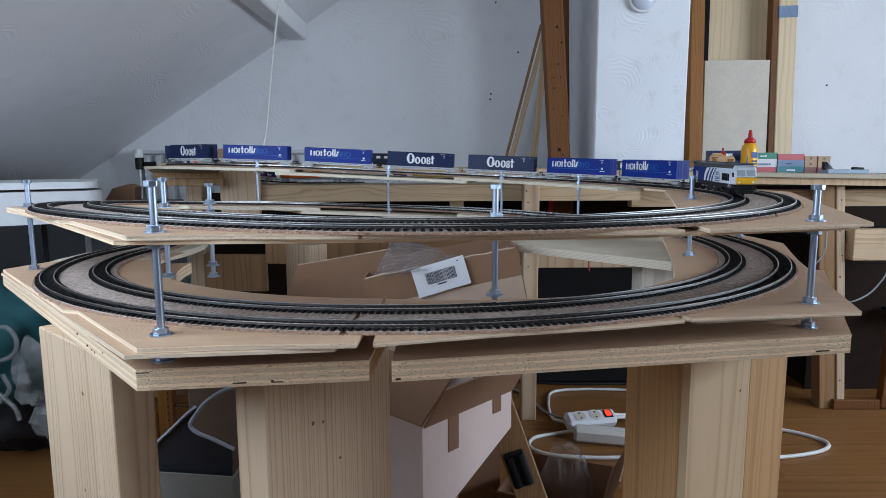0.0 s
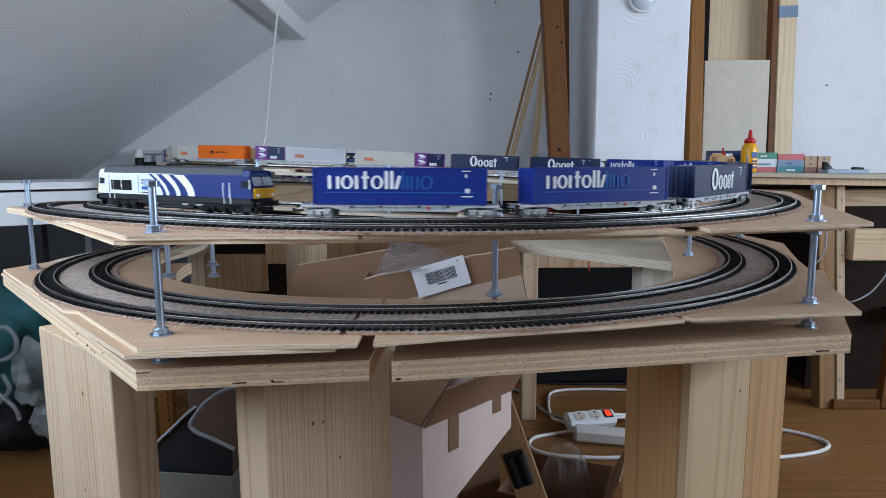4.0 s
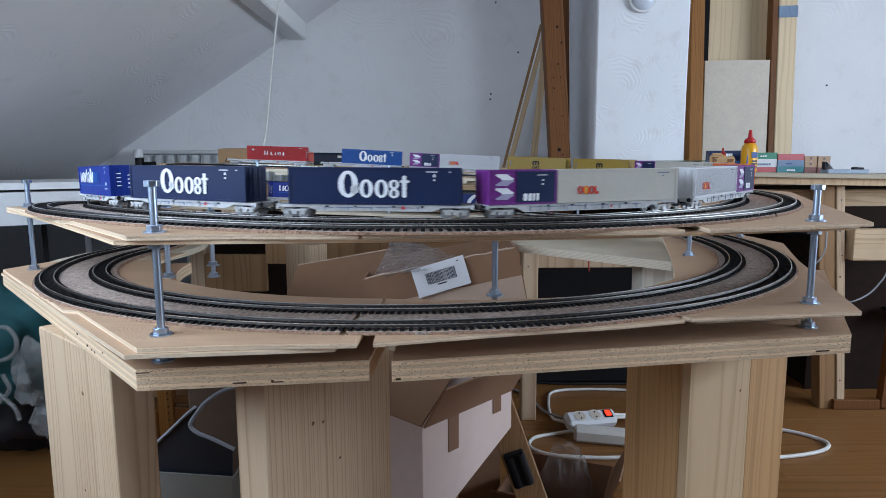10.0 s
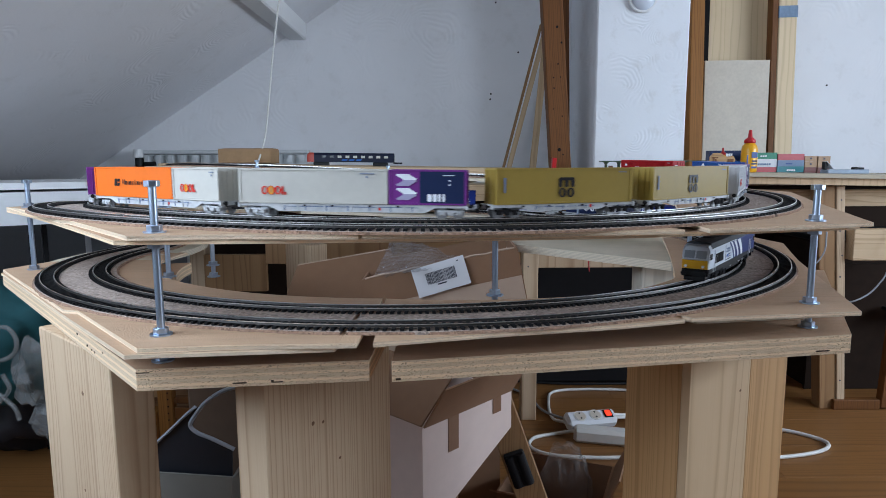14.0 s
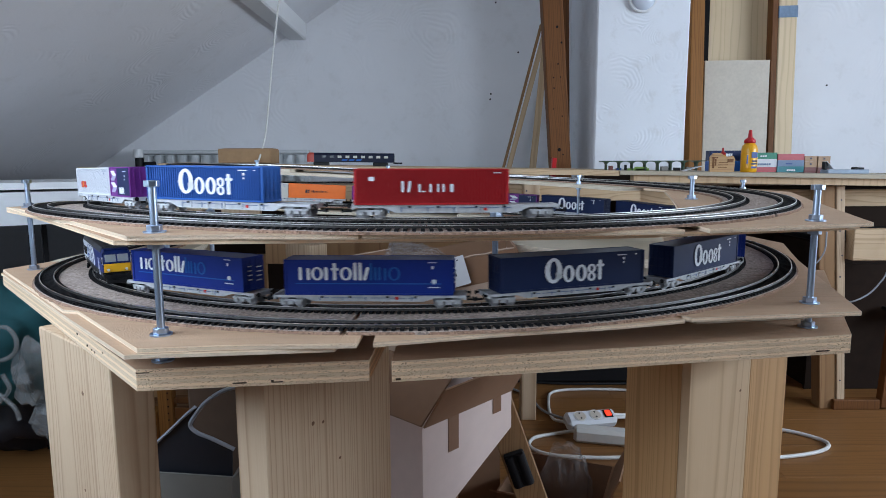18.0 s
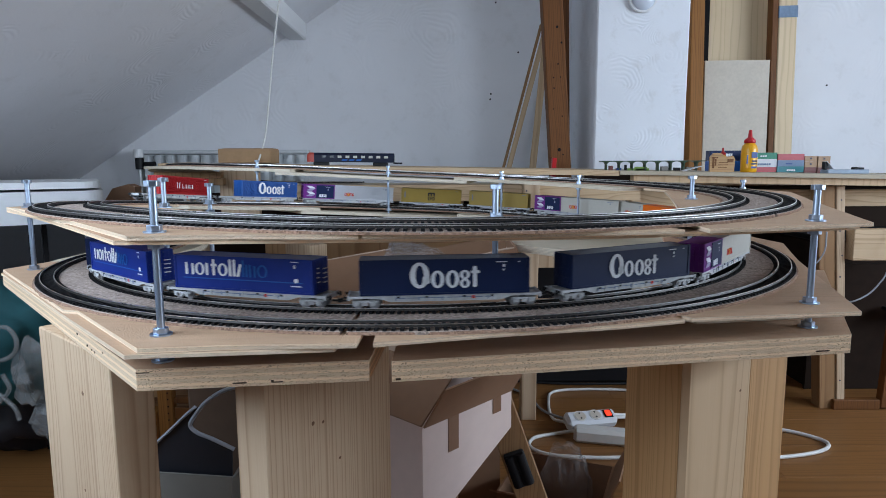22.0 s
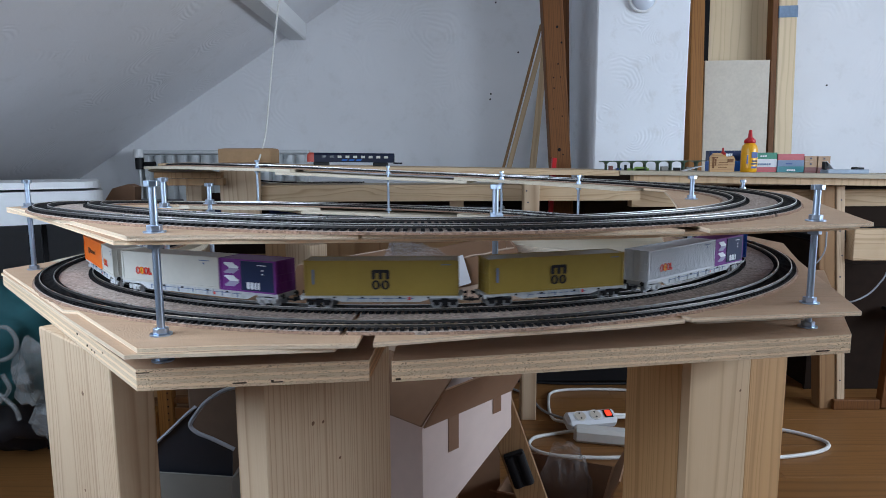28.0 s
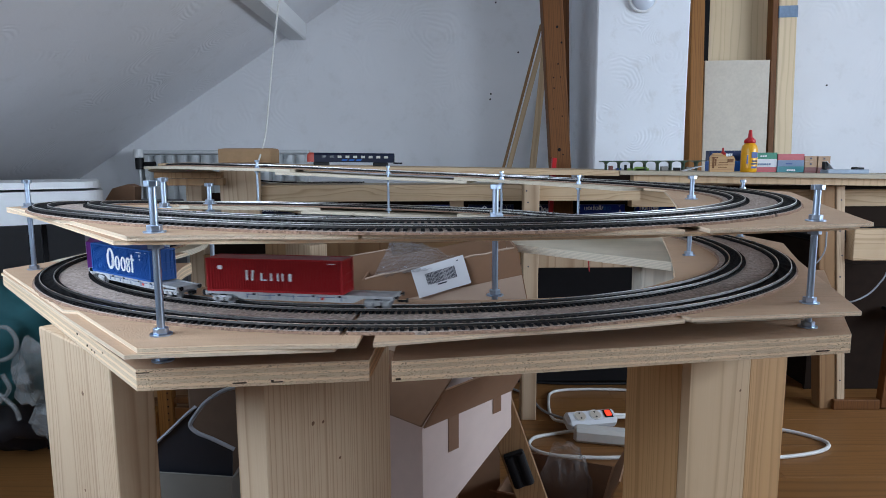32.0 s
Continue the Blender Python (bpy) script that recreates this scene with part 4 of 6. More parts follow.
def box_kline():
    t = container("container", "red model container with white lettering shapes", 0.160, 0.0370, RED, True)
    two_sides(t, "lettering", [(0.0480, 0.0130, 0.0024, 0.0115, 0), (0.0540, 0.0130, 0.0026, 0.0115, 0.0015), (0.0655, 0.0130, 0.0022, 0.0085, 0), (0.0685, 0.0130, 0.0040, 0.0016, 0),
                                (0.0770, 0.0130, 0.0022, 0.0085, 0), (0.0850, 0.0130, 0.0020, 0.0085, 0), (0.0905, 0.0130, 0.0020, 0.0085, 0), (0.0985, 0.0130, 0.0034, 0.0085, 0)], MARK, 0.160, 0.037)
    two_sides(t, "data_panel", [(0.014, 0.0245, 0.0060, 0.0045, 0), (0.144, 0.0325, 0.0080, 0.0009, 0)], MARK, 0.160, 0.037)
    for i in range(5):
        part("door_label", one_box(0.0005, 0.009, 0.0012, 0.0812, -0.007, 0.008 + i * 0.0048), MARK, t)
    return t


def bogie(parent, x, mat=None):
    b = part("bogie", one_box(0.0085, 0.0235, 0.0028, 0, 0, 0.0066, 0.0004), BLACK, parent, at=pose(x, 0, 0))
    for sy in (-1, 1):
        bm = bmesh.new()
        box(bm, 0.0270, 0.0016, 0.0024, 0, sy * 0.0125, 0.0068, 0.0003)
        for dx in (-0.0088, 0.0088):
            box(bm, 0.0058, 0.0022, 0.0052, dx, sy * 0.0130, 0.0036, 0.0005)
            cyl(bm, 0.0017, 0.0012, 0, 0, 0, 8, m=Matrix.Translation((dx, sy * 0.0145, 0.0062)) @ Matrix.Rotation(math.pi / 2, 4, "X"))
        box(bm, 0.0060, 0.0020, 0.0040, 0, sy * 0.0130, 0.0036, 0.0004)
        part("side_frame", bm, mat, b)
    for dx in (-0.0088, 0.0088):
        bm = bmesh.new()
        for sy in (-1, 1):
            m = Matrix.Translation((dx, sy * 0.0083, 0.0058)) @ Matrix.Rotation(math.pi / 2, 4, "X")
            cyl(bm, 0.0058, 0.0020, 0, 0, -0.001, 18, m=m)
            cyl(bm, 0.0066, 0.0006, 0, 0, 0.0 if sy > 0 else -0.0006, 18, m=m)
        cyl(bm, 0.001, 0.016, 0, 0, -0.008, 8, m=Matrix.Translation((dx, 0, 0.0058)) @ Matrix.Rotation(math.pi / 2, 4, "X"))
        part("wheelset", bm, STEEL, b)
    return b


def wagon(length, low, label):
    """A flat wagon along x; its deck carries the boxes."""
    t = thing("container_wagon", label, "wagon", "wagons of the train")
    h = length / 2
    bm = bmesh.new()
    zt = 0.0142
    for sy in (-1, 1):
        y0, y1 = sy * 0.0128, sy * 0.0150
        prof = [(-h + 0.004, zt), (h - 0.004, zt), (h - 0.004, zt - 0.0028), (h - 0.036, zt - 0.0028), (h - 0.048, low), (-h + 0.048, low), (-h + 0.036, zt - 0.0028), (-h + 0.004, zt - 0.0028)]
        a = [bm.verts.new((x, y0, z)) for x, z in prof]
        b = [bm.verts.new((x, y1, z)) for x, z in prof]
        bm.faces.new(a)
        bm.faces.new(b[::-1])
        for i in range(8):
            bm.faces.new((a[i], a[(i + 1) % 8], b[(i + 1) % 8], b[i]))
    box(bm, length - 0.010, 0.0256, 0.0018, 0, 0, zt - 0.0030)
    for sx in (-1, 1):
        box(bm, 0.0030, 0.0310, 0.0050, sx * (h - 0.0045), 0, zt - 0.0045, 0.0004)
    part("frame", bm, FRAME, t)
    for sy in (-1, 1):
        for i in range(-2, 3):
            part("rib", one_box(0.0020, 0.0012, zt - low - 0.0020, i * (length - 0.11) / 5, sy * 0.0153, low + 0.001), FRAME, t)
        slots = int((length - 0.11) / 0.020)
        for i in range(slots):
            x = (i - (slots - 1) / 2) * (length - 0.115) / max(1, slots - 1)
            part("side_slot", one_box(0.0011, 0.0006, zt - low - 0.0030, x + 0.0034, sy * 0.0152, low + 0.0012), SLATE_MARK, t)
        part("side_sill", one_box(length - 0.11, 0.0007, 0.0007, 0, sy * 0.0153, zt - 0.0032), SLATE_MARK, t)
        part("emblem", one_box(0.0036, 0.0007, 0.0030, sy * -0.030, sy * 0.0153, low + 0.0022, 0.0002), MARK_RED, t)
        for x in (-0.05, -0.02, 0.02, 0.05):
            part("lashing_lug", one_box(0.0030, 0.0010, 0.0016, x, sy * 0.0156, zt - 0.0026), MARK_DARK, t)
    for sx in (-1, 1):
        for sy in (-1, 1):
            b = bmesh.new()
            m = Matrix.Translation((sx * (h - 0.0015), sy * 0.0115, 0.0125)) @ Matrix.Rotation(math.pi / 2, 4, "Y")
            cyl(b, 0.0011, 0.0055, 0, 0, -0.00275, 8, m=m)
            cyl(b, 0.0026, 0.0008, 0, 0, 0.0022 * sx - 0.0004, 10, m=m)
            part("buffer", b, BLACK, t)
        b = one_box(0.011, 0.0024, 0.0018, sx * (h + 0.0025), 0, 0.0062)
        box(b, 0.0016, 0.0052, 0.0040, sx * (h + 0.0075), 0, 0.0058)
        part("coupling", b, BLACK, t)
    bg = [bogie(t, sx * (h - 0.0235), DARK if length < 0.2 else FRAME) for sx in (-1, 1)]
    return t, bg


LOCO_L = 0.268


def locomotive():
    t = thing("diesel_locomotive", "white and blue model diesel locomotive with yellow ends and white stripes", "locomotive")
    L, w = LOCO_L, 0.0345
    h = L / 2

    def body_prof(k=1.0, top=0.0500):
        return [(-w / 2 * k, 0.0188), (w / 2 * k, 0.0188), (w / 2 * k, top - 0.0070), (w / 2 * k * 0.84, top - 0.0010), (-w / 2 * k * 0.84, top - 0.0010), (-w / 2 * k, top - 0.0070)]

    def length_of(x0, x1, k, mat, name, top=0.0500):
        bm = bmesh.new()
        sweep(bm, [[(x, y, z) for y, z in body_prof(k, top)] for x in (x0, x1)])
        return part(name, bm, mat, t)
    # the front is at +x
    length_of(-0.0118, h - 0.020, 1.0, LOCO_WHITE, "body_front")
    length_of(-h + 0.020, -0.0120, 1.0, LOCO_BLUE, "body_rear")
    bm = bmesh.new()
    prof = [(-w / 2 * 0.935, 0.0436), (w / 2 * 0.935, 0.0436), (w / 2 * 0.80, 0.0500), (w / 2 * 0.5, 0.0520), (-w / 2 * 0.5, 0.0520), (-w / 2 * 0.80, 0.0500)]
    sweep(bm, [[(x, y * 1.06, z) for y, z in prof] for x in (-h + 0.016, h - 0.016)])
    roof = part("roof", bm, ROOF, t)
    bm = bmesh.new()
    for x in (-0.07, -0.04, 0.0, 0.045):
        cyl(bm, 0.0085, 0.0012, x, 0, 0.0518, 18)
        box(bm, 0.020, 0.014, 0.0010, x + 0.02, 0, 0.0518, 0.0003)
    part("roof_fans", bm, BLACK, roof)
    for s in (1, -1):
        x0 = s * (h - 0.020)
        bm = bmesh.new()
        # cab: raked nose
        rows = [[(x0, y, z) for y, z in body_prof(1.0)],
                [(x0 + s * 0.014, y * 0.97, z) for y, z in body_prof(1.0, 0.0485)],
                [(s * (h - 0.0015 - max(0.0, z - 0.0300) * 0.45), y * 0.93, z) for y, z in body_prof(1.0, 0.0470)]]
        sweep(bm, rows)
        cab = part("cab", bm, LOCO_WHITE if s > 0 else LOCO_BLUE, t)
        part("nose_panel", one_box(0.0012, w * 0.90, 0.0108, s * (h - 0.0008), 0, 0.0190, 0.0004), YELLOW, cab)
        m = Matrix.Translation((s * (h - 0.0042), 0, 0.0360)) @ Matrix.Rotation(s * radians(-24), 4, "Y")
        part("windscreen_surround", one_box(0.0010, w * 0.86, 0.0130, 0.0002 * s, 0, -0.0060, 0.0003, m), LOCO_WHITE if s > 0 else LOCO_BLUE, cab)
        for sy in (-1, 1):
            part("windscreen", one_box(0.0010, 0.0126, 0.0100, 0.0008 * s, sy * 0.0072, -0.0046, 0.0003, m), PALE_GLASS, cab)
            part("side_window_frame", one_box(0.0148, 0.0006, 0.0098, s * (h - 0.0125), sy * (w / 2 - 0.0008), 0.0288, 0.0003, None), MARK, cab)
            part("side_window", one_box(0.0122, 0.0008, 0.0076, s * (h - 0.0125), sy * (w / 2 - 0.0005), 0.0299, 0.0003), GLASS, cab)
            part("headlight", cyl(bmesh.new(), 0.0018, 0.0010, 0, 0, 0, 10, m=Matrix.Translation((s * (h + 0.0001), sy * 0.0105, 0.0222)) @ Matrix.Rotation(s * math.pi / 2, 4, "Y")), MARK, cab)
        bm = bmesh.new()
        for sy in (-1, 1):
            mm = Matrix.Translation((s * (h + 0.001), sy * 0.0115, 0.0135)) @ Matrix.Rotation(math.pi / 2, 4, "Y")
            cyl(bm, 0.0014, 0.008, 0, 0, -0.004, 8, m=mm)
            cyl(bm, 0.0034, 0.0009, 0, 0, 0.0038 * s - 0.0004, 12, m=mm)
        box(bm, 0.0030, 0.0320, 0.0065, s * (h - 0.004), 0, 0.0098, 0.0005)
        box(bm, 0.0022, 0.026, 0.0055, s * (h - 0.002), 0, 0.0040, 0.0005)
        part("buffer_beam", bm, BLACK, t)
    # underframe and tanks
    bm = bmesh.new()
    box(bm, L - 0.010, 0.0330, 0.0062, 0, 0, 0.0125)
    box(bm, L - 0.150, 0.0315, 0.0050, 0, 0, 0.0080, 0.0008)
    box(bm, 0.074, 0.0300, 0.0085, -0.002, 0, 0.0042, 0.0012)
    box(bm, L - 0.020, 0.0225, 0.0090, 0, 0, 0.0036, 0.0008)
    part("underframe", bm, BLACK, t)
    for sy in (-1, 1):
        y = sy * (w / 2 + 0.0002)
        # blue side panel with a curved front edge
        bm = bmesh.new()
        pts = [(0.0325 - 0.024 * (1 - (1 - q) ** 1.7), 0.0428 - q * 0.0240) for q in [i / 10 for i in range(11)]]
        a = [bm.verts.new((x, y - sy * 0.0001, z)) for x, z in pts + [(-0.0119, 0.0188), (-0.0119, 0.0428)]]
        b = [bm.verts.new((v.co.x, y + sy * 0.0001, v.co.z)) for v in a]
        bm.faces.new(a)
        bm.faces.new(b[::-1])
        for i in range(13):
            bm.faces.new((a[i], a[(i + 1) % 13], b[(i + 1) % 13], b[i]))
        part("blue_panel", bm, LOCO_BLUE, t)
        # curved white stripes that sweep back and down
        for a, ww in ((0.0260, 0.0070), (0.0087, 0.0103), (-0.0108, 0.0162)):
            bm = bmesh.new()
            pts = [(a - 0.024 * (1 - (1 - q) ** 1.7), 0.0426 - q * 0.0236) for q in [i / 10 for i in range(11)]]
            lo = [bm.verts.new((x, y, z)) for x, z in pts]
            hi = [bm.verts.new((x - ww * (0.55 + 0.45 * (z - 0.017) / 0.024), y, z)) for x, z in pts]
            lo2 = [bm.verts.new((v.co.x, y + sy * 0.0003, v.co.z)) for v in lo]
            hi2 = [bm.verts.new((v.co.x, y + sy * 0.0003, v.co.z)) for v in hi]
            for i in range(10):
                bm.faces.new((lo2[i], lo2[i + 1], hi2[i + 1], hi2[i]))
                bm.faces.new((lo[i], lo[i + 1], lo2[i + 1], lo2[i]))
                bm.faces.new((hi[i], hi[i + 1], hi2[i + 1], hi2[i]))
            part("stripe", bm, MARK, t)
        for x in (0.0740, 0.0945):
            part("grille", one_box(0.0185, 0.0008, 0.0120, x, y, 0.0232, 0.0002), DARK, t)
        part("panel_line", one_box(0.0006, 0.0004, 0.0210, 0.0520, y, 0.0200), SLATE_MARK, t)
        part("panel_line", one_box(0.0006, 0.0004, 0.0210, 0.1075, y, 0.0200), SLATE_MARK, t)
        part("emblem", one_box(0.0095, 0.0005, 0.0036, 0.0415, y, 0.0245, 0.0002), MARK_BLUE, t)
        part("emblem", one_box(0.0110, 0.0005, 0.0014, 0.0310, y, 0.0268, 0.0002), LOCO_BLUE, t)
        part("emblem", one_box(0.0110, 0.0005, 0.0014, 0.0310, y, 0.0238, 0.0002), LOCO_BLUE, t)
        part("lettering", one_box(0.0210, 0.0005, 0.0010, 0.0360, y, 0.0208, 0.0001), DARK, t)
        for x, ww, z, hh in ((0.0440, 0.0050, 0.0345, 0.0022), (0.0335, 0.0125, 0.0338, 0.0030), (0.0435, 0.0060, 0.0310, 0.0022), (0.0335, 0.0125, 0.0308, 0.0022)):
            part("lettering", one_box(ww, 0.0005, hh, x, y, z, 0.0001), SLATE_MARK, t)
        for x in (-h + 0.0345, -h + 0.0440, h - 0.0250, h - 0.0345):
            part("handrail", one_box(0.0011, 0.0008, 0.0160, x, y, 0.0190), MARK, t)
            part("step_rail", one_box(0.0010, 0.0008, 0.0060, x, y - sy * 0.0010, 0.0125), MARK, t)
        for x, ww in ((-0.028, 0.010), (0.022, 0.007), (-0.052, 0.013)):
            part("pipe_fitting", one_box(ww, 0.0012, 0.0022, x, sy * 0.0168, 0.0085, 0.0003), STEEL, t)
    bogs = []
    for s in (1, -1):
        b = part("bogie", one_box(0.060, 0.0220, 0.0055, 0, 0, 0.0065, 0.0006), BLACK, t, at=pose(s * 0.084, 0, 0))
        for sy in (-1, 1):
            bm = bmesh.new()
            box(bm, 0.062, 0.0020, 0.0042, 0, sy * 0.0135, 0.0062, 0.0006)
            for dx in (-0.0245, 0, 0.0245):
                box(bm, 0.0085, 0.0030, 0.0060, dx, sy * 0.0140, 0.0035, 0.0008)
            for dx in (-0.0125, 0.0125):
                cyl(bm, 0.0022, 0.0058, dx, sy * 0.0142, 0.0040, 8)
            part("side_frame", bm, DARK, b)
        for dx in (-0.0245, 0, 0.0245):
            bm = bmesh.new()
            for sy in (-1, 1):
                m = Matrix.Translation((dx, sy * 0.0083, 0.0068)) @ Matrix.Rotation(math.pi / 2, 4, "X")
                cyl(bm, 0.0068, 0.0022, 0, 0, -0.0011, 20, m=m)
            part("wheelset", bm, DARK, b)
        bogs.append(b)
    return t, bogs


START = 1.0652
RIDERS = []


def train():
    loco, bogs = locomotive()
    RIDERS.append((loco, bogs, LOCO_L / 2, 0.084, []))
    twin = "white-framed twin container wagon of the train"
    kinds = ["N", "N", "G", "G", "N", "N", "G", "G", "bo", "ob", "ho", "og", "m", "m", "ob", "g", "k"]
    deck = 0.0146
    # each wagon's middle, in metres behind the locomotive's nose
    behind = [0.411 + i * 0.2248 for i in range(8)] + [2.218, 2.487, 2.756, 3.017, 3.245, 3.435, 3.667, 3.922, 4.178]
    for k, back in zip(kinds, behind):
        if k in "NG":
            length, low = 0.2135, 0.0075
        elif k == "m":
            length, low = 0.179, 0.0075
        elif k in "gk":
            length, low = 0.225, 0.0060
        else:
            length, low = 0.252, 0.0060
        w, bg = wagon(length, low, twin if k in "NG" else "weathered white-framed container flat wagon")
        loads = []
        if k == "N":
            loads = [(box_norfolk(), 0)]
        elif k == "G":
            loads = [(box_geest(0.180, NAVY), 0)]
        elif k == "m":
            loads = [(box_msc(), 0)]
        elif k == "g":
            loads = [(box_geest(0.160, BRIGHT), 0.028)]
        elif k == "k":
            loads = [(box_kline(), 0.026)]
        elif k == "bo":
            loads = [(box_bell(), 0.081), (box_oocl(0.160, BOX_GREY, False), -0.041)]
        elif k == "og":
            loads = [(box_oocl(0.160, BOX_GREY, False), 0.041), (box_bell(), -0.081)]
        elif k == "ob":
            loads = [(box_oocl(), 0.041), (box_bell(), -0.081)]
        elif k == "ho":
            loads = [(box_hapag(), 0.041), (box_oocl(0.080, BOX_GREY, False), -0.081)]
        RIDERS.append((w, bg, back, length / 2 - 0.0235, [(b, x, deck) for b, x in loads]))


def ride_pose(s, half):
    a, b = at_line(s + half), at_line(s - half)
    d = a - b
    m = Matrix.Translation((a + b) / 2)
    return m @ Matrix.Rotation(math.atan2(d.y, d.x), 4, "Z") @ Matrix.Rotation(-math.atan2(d.z, math.hypot(d.x, d.y)), 4, "Y")


def turn_of(s, m):
    h = line(s)[2]
    e = m.to_3x3() @ Vector((1, 0, 0))
    d = h - math.atan2(e.y, e.x)
    return math.atan2(math.sin(d), math.cos(d))


def motions():
    steps = [i * 0.2 for i in range(161)]
    for ob, bogs, back, half, loads in RIDERS:
        rows, turns = [], [[], []]
        for t in steps:
            s = START + 0.2697 * t - 0.00022 * t * t - back
            m = ride_pose(s, half)
            rows.append((t, m))
            for k in (0, 1):
                if bogs:
                    sgn = bogs[k].location.x
                    turns[k].append((t, Matrix.Translation((sgn, 0, 0)) @ Matrix.Rotation(turn_of(s + sgn, m), 4, "Z")))
        walk(ob, rows)
        for k, b in enumerate(bogs):
            walk(b, turns[k][::2] if len(turns[k]) % 2 else turns[k])
        for b, x, z in loads:
            walk(b, [(t, m @ Matrix.Translation((x, 0, z))) for t, m in rows])



# ---- things round the room ----
TEAL = plain("teal_fabric", (0.004, 0.055, 0.062), 0.8, 0, 0.3, 30)
BAG_WHITE = plain("white_plastic_bag", (0.24, 0.24, 0.235), 0.4, 0, 0.15, 30)
BAG_WHITE.node_tree.nodes["Principled BSDF"].inputs["Alpha"].default_value = 0.45
BLACK_BAG = plain("dark_bag", (0.013, 0.014, 0.020), 0.5, 0, 0.3, 20)
GLUE_YELLOW = plain("yellow_plastic", (0.75, 0.36, 0.01), 0.3, 0, 0.03)
GLUE_RED = plain("red_plastic", (0.45, 0.012, 0.018), 0.3, 0, 0.03)
LABEL_BLUE = plain("label_blue", (0.02, 0.06, 0.22), 0.4)
LABEL_CYAN = plain("label_cyan", (0.03, 0.28, 0.30), 0.4)
LIME = plain("lime_paint", (0.16, 0.28, 0.05), 0.5)
GREEN = plain("green_paint", (0.025, 0.20, 0.12), 0.45)
TEAL_BOX = plain("teal_paint", (0.03, 0.20, 0.23), 0.45)
SLATE = plain("slate_blue_paint", (0.13, 0.19, 0.30), 0.45)
DUSTY_RED = plain("dusty_red_paint", (0.42, 0.07, 0.08), 0.45)
BROWN_BOX = plain("brown_paint", (0.32, 0.19, 0.10), 0.5)
MAROON = plain("maroon_paint", (0.14, 0.04, 0.035), 0.5)
BRIDGE = plain("bridge_green", (0.035, 0.065, 0.035), 0.5)
TUB_GREY = plain("grey_tub_plastic", (0.20, 0.19, 0.17), 0.5, 0, 0.1, 20)
TOOL = plain("grey_blue_plastic", (0.26, 0.32, 0.40), 0.5)
COACH_BLUE = plain("coach_blue", (0.007, 0.010, 0.028), 0.45, spec=0.2)
COACH_RED = plain("coach_red", (0.40, 0.045, 0.025), 0.45)
BLUE_TAPE = plain("blue_masking_tape", (0.15, 0.22, 0.32), 0.6, 0, 0.3, 80, 0.6, 0.003)
RAD = plain("radiator_enamel", (0.60, 0.62, 0.63), 0.35, 0, 0.04)
LAMP_GLASS = plain("opal_glass", (0.60, 0.65, 0.74), 0.2, 0, 0.04)
STRIP_WHITE = plain("white_plastic", (0.68, 0.69, 0.72), 0.35, 0, 0.03)


def glowing(name, c, k):
    m, nt, b = shader(name, 0.3)
    b.inputs["Base Color"].default_value = (*c, 1)
    b.inputs["Emission Color"].default_value = (*c, 1)
    b.inputs["Emission Strength"].default_value = k
    return m


# near-black brown that paints the shade behind and under the bench
SHADE_BOARD = plain("painted_shade_brown", (0.022, 0.013, 0.009), 0.85, 0, 0.3, 20, spec=0.12)


SWITCH = glowing("lit_red_switch", (0.9, 0.05, 0.02), 1.2)


def clear_film(name, scale, alpha, see=0.93):
    m, nt, b = shader(name, 0.18)
    b.inputs["Base Color"].default_value = (0.62, 0.58, 0.56, 1)
    b.inputs["Transmission Weight"].default_value = see
    b.inputs["IOR"].default_value = 1.12
    vo = nt.nodes.new("ShaderNodeTexVoronoi")
    vo.inputs["Scale"].default_value = scale
    link(nt, coords(nt), vo.inputs["Vector"])
    bump(nt, b, vo.outputs["Distance"], 1.0, 0.006)
    b.inputs["Alpha"].default_value = alpha
    return m


BUBBLE, bubble_nodes, bubble_shader = shader("bubble_wrap_film", 0.14)
bubble_shader.inputs["Base Color"].default_value = (0.30, 0.31, 0.33, 1)
bubble_shader.inputs["Roughness"].default_value = 0.07
bubble_shader.inputs["Alpha"].default_value = 0.36
bubble_shader.inputs["Specular IOR Level"].default_value = 1.0
bump(bubble_nodes, bubble_shader, noise_node(bubble_nodes, coords(bubble_nodes), 140.0, 4), 0.5, 0.003)
FILM = clear_film("clear_bag_film", 60.0, 0.22, 0.55)


def purlin():
    bm = one_box(0.085, 5.6, 0.62, -0.6925, 0.4, 1.40, 0.006)
    solid("purlin", bm, WHITE, "white boxed roof purlin under the slope", "beam", kind="structure")


